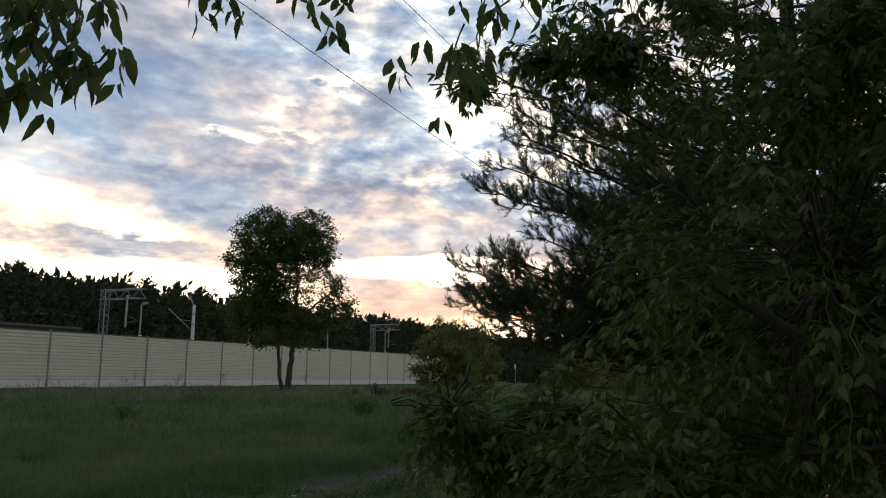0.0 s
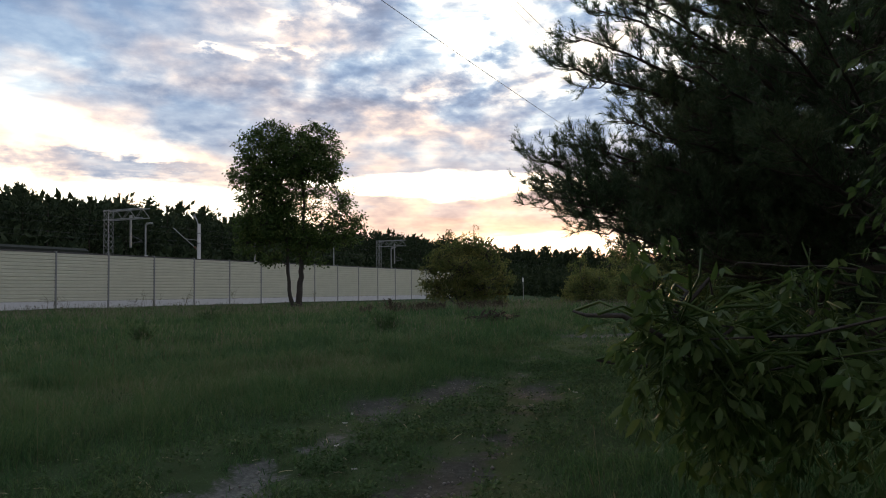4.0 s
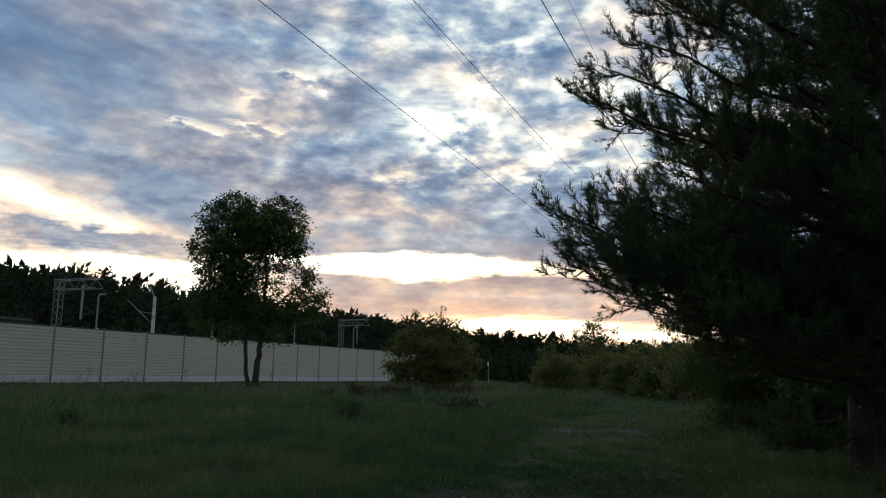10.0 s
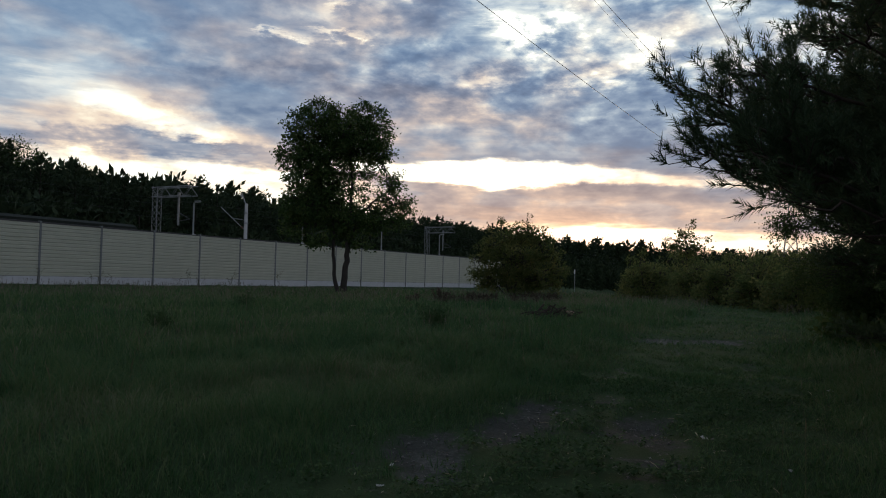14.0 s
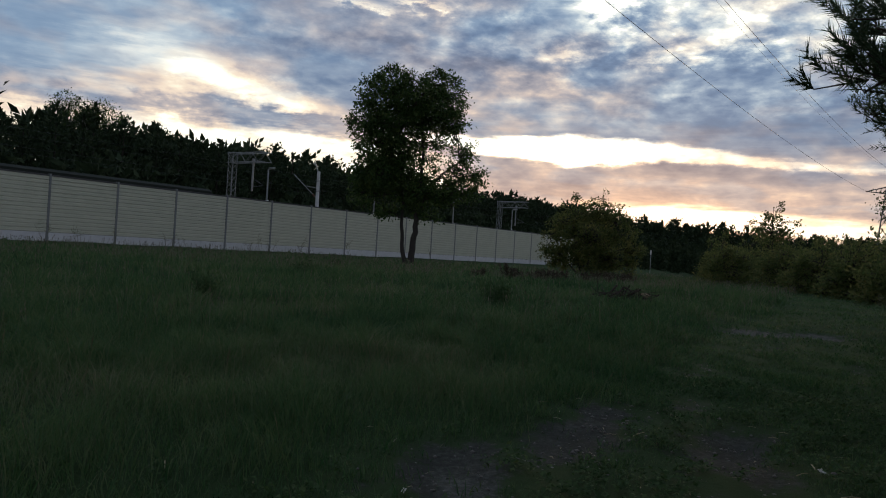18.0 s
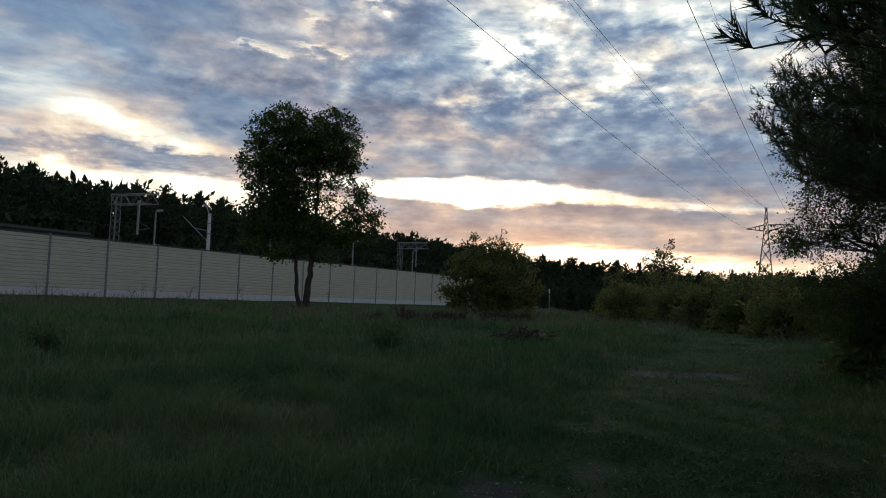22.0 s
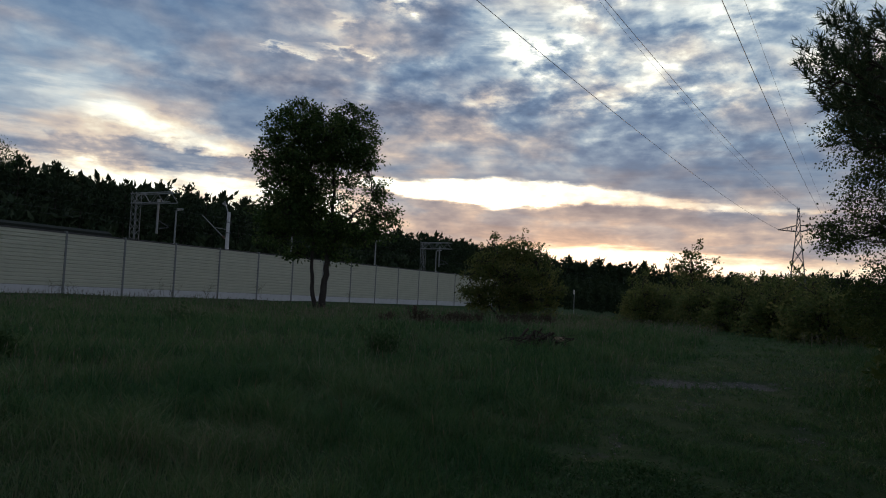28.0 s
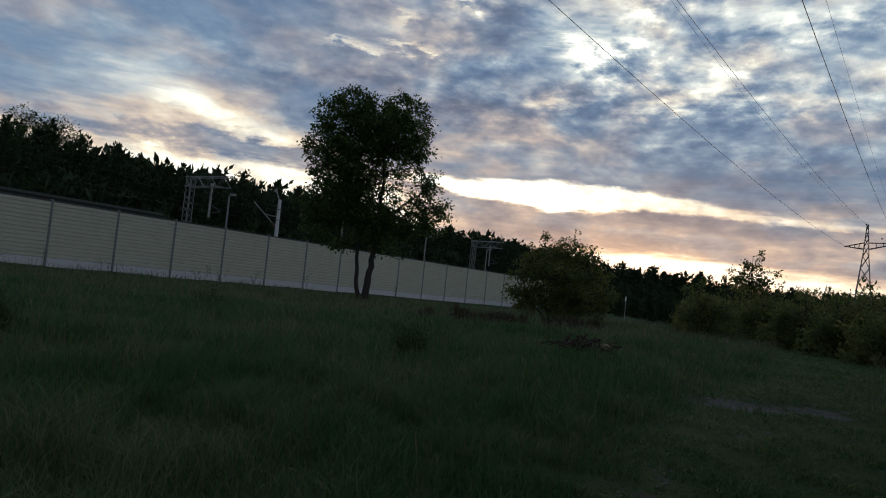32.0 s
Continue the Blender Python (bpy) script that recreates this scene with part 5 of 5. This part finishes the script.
def far_woods(name, spots, label, share=0.22, grow=2.5):
    """Woods too far to tell trees apart: joined crowns."""
    verts, faces, base = [], [], 0
    for x, y, s in spots:
        me = KINDS[int(rng.integers(0, 5))][1]
        co = np.empty(len(me.vertices) * 3, np.float32)
        me.vertices.foreach_get("co", co)
        keep = rng.uniform(0, 1, len(co) // 12) < share
        quads = co.reshape(-1, 4, 3)[keep]
        center = quads.mean(1, keepdims=True)
        quads = (center + (quads - center) * grow) * s + [x, y, 0.2]
        verts.append(quads.reshape(-1, 3))
    verts = np.concatenate(verts)
    tagged(part(name, raw_mesh(name, verts, np.arange(len(verts)).reshape(-1, 4)), M_WOODS), label, "woods", kind="stuff")


spots = [(rng.uniform(190, 520), rng.uniform(33, 60), rng.uniform(0.95, 1.15)) for i in range(190)]
spots += [(rng.uniform(195, 240), y, (0.92 if y > 3 else 0.76) * rng.uniform(0.92, 1.08)) for y in np.linspace(-75, 36, 150)]
spots += [(rng.uniform(300, 360), rng.uniform(-130, 40), rng.uniform(0.85, 1.1)) for i in range(130)]
spots += [(rng.uniform(-45, 200), rng.uniform(41, 58), rng.uniform(0.94, 1.10) * (0.9 if i < 25 else 1.0)) for i in range(430)]
far_woods("far_woods", spots, "dark distant pine woods along the skyline")
spots = [(rng.uniform(55, 220), rng.uniform(-110, -46), rng.uniform(0.3, 0.5)) for i in range(120)]
spots += [(rng.uniform(60, 130), rng.uniform(-30, -8), rng.uniform(0.2, 0.33)) for i in range(70)]
spots += [(rng.uniform(130, 260), rng.uniform(-40, 20), rng.uniform(0.3, 0.55)) for i in range(120)]
far_woods("scrub_woods", spots, "low dark scrub beyond the meadow", 0.16, 3.0)
spots = [(rng.uniform(-40, 200), rng.uniform(20, 31), rng.uniform(0.4, 0.62)) for i in range(230)]
far_woods("trackside_scrub", spots, "dark scrub between the railway and the woods", 0.12, 3.4)

lobe_tree("birch_tree", "tall thin birch rising above the dark pines", "tree", (14.3, 37.2), [([(0, 0, 0), (0.3, 0, 9), (0, 0, 17)], 0.16, 0.03)],
          [(-2.2, 0, 15.6, 1.8, 1.6, 1.4), (1.6, 0, 15.4, 1.7, 1.6, 1.3), (-0.2, 0, 13.9, 2.4, 2.0, 1.5), (3.2, 0, 14.4, 1.2, 1.2, 1.0)], 160, 22, 0.26, M_LEAF, M_BIRCH_BARK, right=(0.86, -0.5), spread=0.4)

# ---------------------------------------------------------------- small things on the meadow


def sign_post(x, y):
    post = thing("marker_post", "thin pale marker post with a small white plate", "post", (x, y, float(ground_z(x, y)) - 0.1))
    bm = bmesh.new()
    rod(bm, (0, 0, 0), (0, 0, 2.7), 0.045, sides=8)
    part("shaft", bm, M_GALV, post)
    bm = bmesh.new()
    box(bm, (0.04, 0.17, 0.55), (-0.065, 0.0, 2.72), 0.01)
    part("plate", bm, M_LAMPGLASS, post, "small white plate")


sign_post(57.2, -18.5)


def brush_pile(x, y):
    pile = thing("brush_pile", "low heap of dark dead branches and a split log", "wood pile", (x, y, float(ground_z(x, y))))
    for i in range(70):
        a = np.array([rng.uniform(-1.3, 1.3) + 0.25, rng.uniform(-0.5, 0.5), rng.uniform(0.05, 0.30)])
        way = unit(rng.normal(0, 1, 3) * [1.0, 0.7, 0.28])
        l = rng.uniform(0.4, 1.2)
        line = curve_line(a - way * l / 2, a + way * l / 2, 0.05, 5, 0.03)
        line[:, 2] = np.maximum(line[:, 2] * (1 - 0.35 * np.abs(line[:, 0]) / 1.6), 0.02)
        r = 0.010 + 0.035 * rng.uniform(0, 1) ** 2
        part("branch", tube_mesh("branch", [(line, np.linspace(r, r * 0.5, 5))], 6), M_DEADWOOD, pile)
    bm = bmesh.new()
    rod(bm, (0.75, -0.35, 0.22), (1.0, -0.45, 0.20), 0.07, 0.06, 8)
    part("log", bm, M_CUTWOOD, pile, "pale freshly cut end of a log")


rng = np.random.default_rng(27)
brush_pile(-15.2, -42.2)


def dock_plant(x, y, h):
    base = float(ground_z(x, y))
    plant = thing("dock_plant", "dark brown dried dock plant with seed spikes", "plant", (x, y, base), group="dock plants")
    for k in range(4):
        top = np.array([rng.normal(0, 0.14), rng.normal(0, 0.14), h * rng.uniform(0.7, 1.05)])
        stalk = part("stalk", tube_mesh("stalk", [(curve_line((0, 0, 0), top, 0.02, 5, 0.01), np.linspace(0.012, 0.004, 5))], 4), M_DOCK, plant)
        q = rng.uniform(0.35, 1.0, 70)[:, None]
        tagged(part("seed_head", raw_mesh("seed_head", *leaf_arrays(q * top + rng.normal(0, 0.03, (70, 3)), rng.normal(0, 1, (70, 3)) + [0, 0, 0.6], 0.075, 0.55)), M_DOCK, stalk, "rust-brown seed spike"), "rust-brown seed spike", kind="stuff")


for i in range(34):
    q = (i / 33) ** 1.5
    dock_plant(-8.2 + 11.0 * q + rng.normal(0, 0.5), -34.0 - 2.2 * q + rng.normal(0, 0.7), rng.uniform(0.38, 0.6) * (1.5 if i in (3, 6) else 1.0))


def herb_clump(x, y, r, h, n, mat, label, size=0.09):
    z = float(ground_z(x, y))
    clump = thing("herb_clump", label, "plant", (x, y, z), group="herb clumps")
    lines, ends = [], []
    for k in range(18):
        e = np.array([rng.normal(0, r * 0.5), rng.normal(0, r * 0.5), h * rng.uniform(0.5, 1.0)])
        lines.append((curve_line((e[0] * 0.25, e[1] * 0.25, 0), e, 0.03, 5, 0.01), np.linspace(0.008, 0.003, 5)))
        ends.append(e)
    ends = np.array(ends)
    rep = rng.integers(0, 18, n)
    q = rng.uniform(0.25, 1.05, n)[:, None]
    at = ends[rep] * q + rng.normal(0, 0.07, (n, 3))
    at[:, 2] = np.maximum(at[:, 2], 0.03)
    tagged(part("stemwork", tube_mesh("stemwork", lines, 4), mat, clump), kind="stuff")
    tagged(part("leafage", raw_mesh("leaves", *leaf_arrays(at, rng.normal(0, 1, (n, 3)) + [0, 0, 0.4], rng.uniform(0.7, 1.3, n) * size, 0.4)), mat, clump), kind="stuff")


GREEN = "leafy green herb clump standing in the grass"
for x, y, r, h in ((-22.6, -42.0, 0.55, 0.75), (-21.9, -41.7, 0.4, 0.6), (-27.7, -38.3, 0.45, 0.45), (-18.7, -32.4, 0.6, 0.5), (-8.0, -24.0, 0.6, 0.5)):
    herb_clump(x, y, r, h, 420, M_WEED, GREEN)


def dry_herb(x, y, h):
    z = float(ground_z(x, y))
    plant = thing("dry_herb", "tall dry branching herb stalk before the barrier", "plant", (x, y, z), group="dry herbs")
    lines = []
    for k in range(3):
        lean = rng.normal(0, 0.35, 2)
        top = np.array([lean[0], lean[1], h * rng.uniform(0.7, 1.0)])
        lines.append((curve_line((rng.normal(0, 0.1), 0, 0), top, 0.03, 6, 0.02), np.linspace(0.011, 0.005, 6)))
        for j in range(6):
            p = top * rng.uniform(0.5, 1.0)
            lines.append((curve_line(p, p + rng.normal(0, 0.22, 3) + [0, 0, 0.2], 0, 3), np.array([0.006, 0.005, 0.004])))
    for line in lines:
        part("stalk", tube_mesh("stalk", [line], 4), M_STRAW, plant)


for x in (-11.5, -9.0, -6.4, -2.2, -0.9, 6.8, 7.6, 8.4, 11.7, 12.6, 18.5, 33.5):
    dry_herb(x + rng.normal(0, 0.2), rng.uniform(-2.6, -1.2), rng.uniform(0.8, 1.5))


def scrap(x, y, s):
    bm = bmesh.new()
    made = bmesh.ops.create_grid(bm, x_segments=4, y_segments=3, size=0.5)["verts"]
    for v in made:
        v.co = Vector((v.co.x * s * 2.4, v.co.y * s, 0.35 * s * rng.normal(0, 0.6) + 0.02))
    ob = part("litter_scrap", bm, M_PAPER)
    ob.location = (x, y, float(ground_z(x, y)) + 0.01)
    ob.rotation_euler = (0.2, 0.1, rng.uniform(0, 6))
    solid = ob.modifiers.new("thickness", "SOLIDIFY")
    solid.thickness = 0.003
    tagged(ob, "small crumpled pale scrap lying on the track", "litter", "litter scraps")


for x, y, s in ((-35.9, -49.0, 0.022), (-34.9, -48.45, 0.02), (-34.2, -50.9, 0.03), (-33.0, -50.7, 0.02), (-32.28, -49.99, 0.035), (-34.4, -48.23, 0.02), (-36.6, -49.6, 0.018), (-28.2, -50.82, 0.045)):
    scrap(x, y, s)

# ---------------------------------------------------------------- grass, weeds and gravel


def grass_field(name, n, sample, tall, width, label):
    """Bent, tapered blades: two segments each."""
    x, y, dist = sample(n)
    bare = bareness(x, y)
    keep = rng.uniform(0, 1, len(x)) > smoothstep(0.12, 0.62, bare) * 0.93
    x, y, dist, bare = x[keep], y[keep], dist[keep], bare[keep]
    n = len(x)
    tuft = 0.75 + 0.38 * wave_noise(x, y, 2.6, 21) + 0.38 * wave_noise(x, y, 0.7, 22)
    a, b = track_lines(x)
    verge = smoothstep(0.3, 1.9, np.abs(y - (a + b) / 2) - 0.75)
    h = tall * np.clip(tuft, 0.25, 1.6) * rng.uniform(0.45, 1.15, n) * (0.28 + 0.72 * verge) * (1 - 0.55 * smoothstep(-9, -3, y)) * (1 - 0.55 * trodden(x, y))
    w = np.maximum(width, dist * 0.00062) * rng.uniform(0.6, 1.3, n)
    z = ground_z(x, y) - 0.02
    turn = rng.uniform(0, 6.283, n)
    lean = rng.uniform(0.25, 1.15, n) * h
    dirx, diry = np.cos(turn), np.sin(turn)
    tw = rng.uniform(0, 6.283, n)
    sx, sy = np.cos(tw) * w, np.sin(tw) * w
    p0 = np.stack([x, y, z], 1)
    side = np.stack([sx, sy, 0 * sx], 1)
    mid = p0 + np.stack([dirx * lean * 0.3, diry * lean * 0.3, h * 0.6], 1)
    tip = p0 + np.stack([dirx * lean, diry * lean, h * (1 - 0.12 * (lean / h))], 1)
    verts = np.stack([p0 - side, p0 + side, mid + side * 0.7, mid - side * 0.7, tip], 1).reshape(-1, 3)
    k = np.arange(n)[:, None] * 5
    faces = np.concatenate([k + [0, 1, 2], k + [0, 2, 3], k + [3, 2, 4]])
    tagged(part(name, raw_mesh(name, verts, faces), M_GRASS), label, "grass", kind="stuff")


def near_sample(n):
    x, y = rng.uniform(-42.5, -26, n), rng.uniform(-55, -42.5, n)
    return x, y, np.hypot(x + 37.5, y + 51)


def behind_sample(n):
    x, y = rng.uniform(-60, -20, n), rng.uniform(-70, -30, n)
    ok = ~((x > -42.5) & (y > -55))
    return x[ok], y[ok], np.full(ok.sum(), 18.0)


def ring_sample(r0, r1):
    def pick(n):
        r = r0 * (r1 / r0) ** rng.uniform(0, 1, n)
        a = np.radians(rng.uniform(-12, 78, n))
        x, y = -37.5 + r * np.cos(a), -51 + r * np.sin(a)
        ok = (y < -0.3) & ~((x < -26) & (y < -42.5))
        return x[ok], y[ok], r[ok]
    return pick


rng = np.random.default_rng(28)
grass_field("meadow_grass", 165000, near_sample, 0.36, 0.0036, "knee-high green meadow grass beside the track")
grass_field("meadow_grass", 115000, ring_sample(8.0, 30.0), 0.36, 0.004, "tall green meadow grass")
grass_field("meadow_grass", 70000, ring_sample(28.0, 75.0), 0.38, 0.012, "tall dull green meadow grass towards the barrier")


def track_sample(n):
    x = rng.uniform(-43, -24, n)
    a, b = track_lines(x)
    y = (a + b) / 2 + rng.normal(0, 1.15, n)
    return x, y, np.hypot(x + 37.5, y + 51)


grass_field("track_turf", 62000, track_sample, 0.20, 0.0032, "short worn turf on the farm track")
grass_field("meadow_grass", 26000, behind_sample, 0.34, 0.011, "tall green meadow grass behind the path")


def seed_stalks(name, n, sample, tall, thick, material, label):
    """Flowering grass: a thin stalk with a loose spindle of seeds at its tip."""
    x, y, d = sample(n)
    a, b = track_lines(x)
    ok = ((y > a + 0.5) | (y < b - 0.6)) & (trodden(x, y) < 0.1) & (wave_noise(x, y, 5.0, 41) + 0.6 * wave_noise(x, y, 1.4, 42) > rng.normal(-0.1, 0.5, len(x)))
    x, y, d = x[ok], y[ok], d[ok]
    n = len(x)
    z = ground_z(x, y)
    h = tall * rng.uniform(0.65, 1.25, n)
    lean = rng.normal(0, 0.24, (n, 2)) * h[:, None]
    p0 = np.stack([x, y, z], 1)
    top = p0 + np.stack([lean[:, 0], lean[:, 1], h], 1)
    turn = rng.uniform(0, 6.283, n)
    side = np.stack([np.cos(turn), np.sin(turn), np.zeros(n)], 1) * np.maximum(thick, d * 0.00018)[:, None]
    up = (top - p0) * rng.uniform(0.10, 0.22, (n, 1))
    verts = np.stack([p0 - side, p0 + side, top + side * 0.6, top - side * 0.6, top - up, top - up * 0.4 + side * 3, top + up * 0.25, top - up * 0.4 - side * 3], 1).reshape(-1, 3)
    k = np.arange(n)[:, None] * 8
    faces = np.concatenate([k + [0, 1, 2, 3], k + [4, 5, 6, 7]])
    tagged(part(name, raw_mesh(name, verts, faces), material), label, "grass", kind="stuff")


seed_stalks("seed_stalks", 1100, near_sample, 0.55, 0.0013, M_STRAW, "thin dry seed stalks among the grass")
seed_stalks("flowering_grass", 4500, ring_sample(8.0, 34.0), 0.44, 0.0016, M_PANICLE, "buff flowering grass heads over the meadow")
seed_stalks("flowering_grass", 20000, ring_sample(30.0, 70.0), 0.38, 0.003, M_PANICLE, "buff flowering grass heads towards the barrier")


def low_weeds(n):
    """Small clumps of broad weeds, thickest on the strip between the ruts."""
    x = rng.uniform(-42, -28.5, n)
    a, b = track_lines(x)
    y = (a + b) / 2 + rng.normal(0, 0.85, n)
    keep = wave_noise(x, y, 0.9, 31) + 0.6 * wave_noise(x, y, 0.35, 32) - 1.6 * worn_fields(x, y)[0] > rng.normal(0.0, 0.25, n)
    x, y = x[keep], y[keep]
    rep = np.repeat(np.arange(len(x)), 8)
    tall = rng.uniform(0.0, 0.07, len(rep))
    p = np.stack([x, y, ground_z(x, y) + 0.01], 1)[rep] + np.stack([rng.normal(0, 0.03, len(rep)), rng.normal(0, 0.03, len(rep)), tall], 1)
    way = rng.normal(0, 1, (len(rep), 3)) * [1, 1, 0.3] + [0, 0, 0.3]
    verts, faces = leaf_arrays(p, way, rng.uniform(0.018, 0.048, len(rep)), 0.6, level=True)
    tagged(part("low_weeds", raw_mesh("low_weeds", verts, faces), M_WEED), "low broad-leaved weeds on the worn track", "weeds", kind="stuff")


rng = np.random.default_rng(29)
low_weeds(7500)


def gravel(n):
    x = rng.uniform(-42, -20, n)
    a, b = track_lines(x)
    y = np.where(rng.uniform(0, 1, n) < 0.5, a, b) + rng.normal(0, 0.5, n)
    keep = worn_fields(x, y)[0] > rng.uniform(0.1, 0.8, n)
    x, y = x[keep], y[keep]
    n = len(x)
    s = 0.004 + 0.018 * rng.uniform(0, 1, n) ** 4
    z = ground_z(x, y) + s * 0.2
    corners = np.array([(1, 0, 0), (0, 1, 0), (-1, 0, 0), (0, -1, 0), (0, 0, 0.7), (0, 0, -0.6)], float)
    shape = np.array([(0, 1, 4), (1, 2, 4), (2, 3, 4), (3, 0, 4), (1, 0, 5), (2, 1, 5), (3, 2, 5), (0, 3, 5)])
    verts = np.stack([x, y, z], 1)[:, None] + corners[None] * s[:, None, None] * rng.uniform(0.6, 1.3, (n, 6, 1))
    faces = (np.arange(n)[:, None, None] * 6 + shape[None]).reshape(-1, 3)
    tagged(part("gravel", raw_mesh("gravel", verts.reshape(-1, 3), faces), M_STONE), "loose gravel and pebbles in the ruts", "gravel", kind="stuff")


gravel(16000)


def straw_litter(n):
    """Dry bits of straw lying on the track and among the grass beside it."""
    x = rng.uniform(-41, -27, n)
    a, b = track_lines(x)
    y = (a + b) / 2 + rng.normal(0, 1.6, n)
    z = ground_z(x, y) + rng.uniform(0.012, 0.06, n)
    turn, l = rng.uniform(0, 6.283, n), rng.uniform(0.015, 0.05, n)
    along = np.stack([np.cos(turn) * l, np.sin(turn) * l, rng.normal(0, 0.25, n) * l], 1)
    side = np.stack([-np.sin(turn), np.cos(turn), np.full(n, 0.4)], 1) * rng.uniform(0.0016, 0.0042, (n, 1))
    p = np.stack([x, y, z], 1)
    bow = np.array([0, 0, 0.006])
    verts = np.stack([p - along - side, p - along + side, p + bow + side, p + bow - side, p + along + side * 0.4, p + along - side * 0.4], 1).reshape(-1, 3)
    k = np.arange(n)[:, None] * 6
    faces = np.concatenate([k + [0, 1, 2, 3], k + [3, 2, 4, 5]])
    tagged(part("straw_litter", raw_mesh("straw_litter", verts, faces), M_PALE_STRAW), "pale bits of dry straw on the track", "straw", kind="stuff")


straw_litter(350)
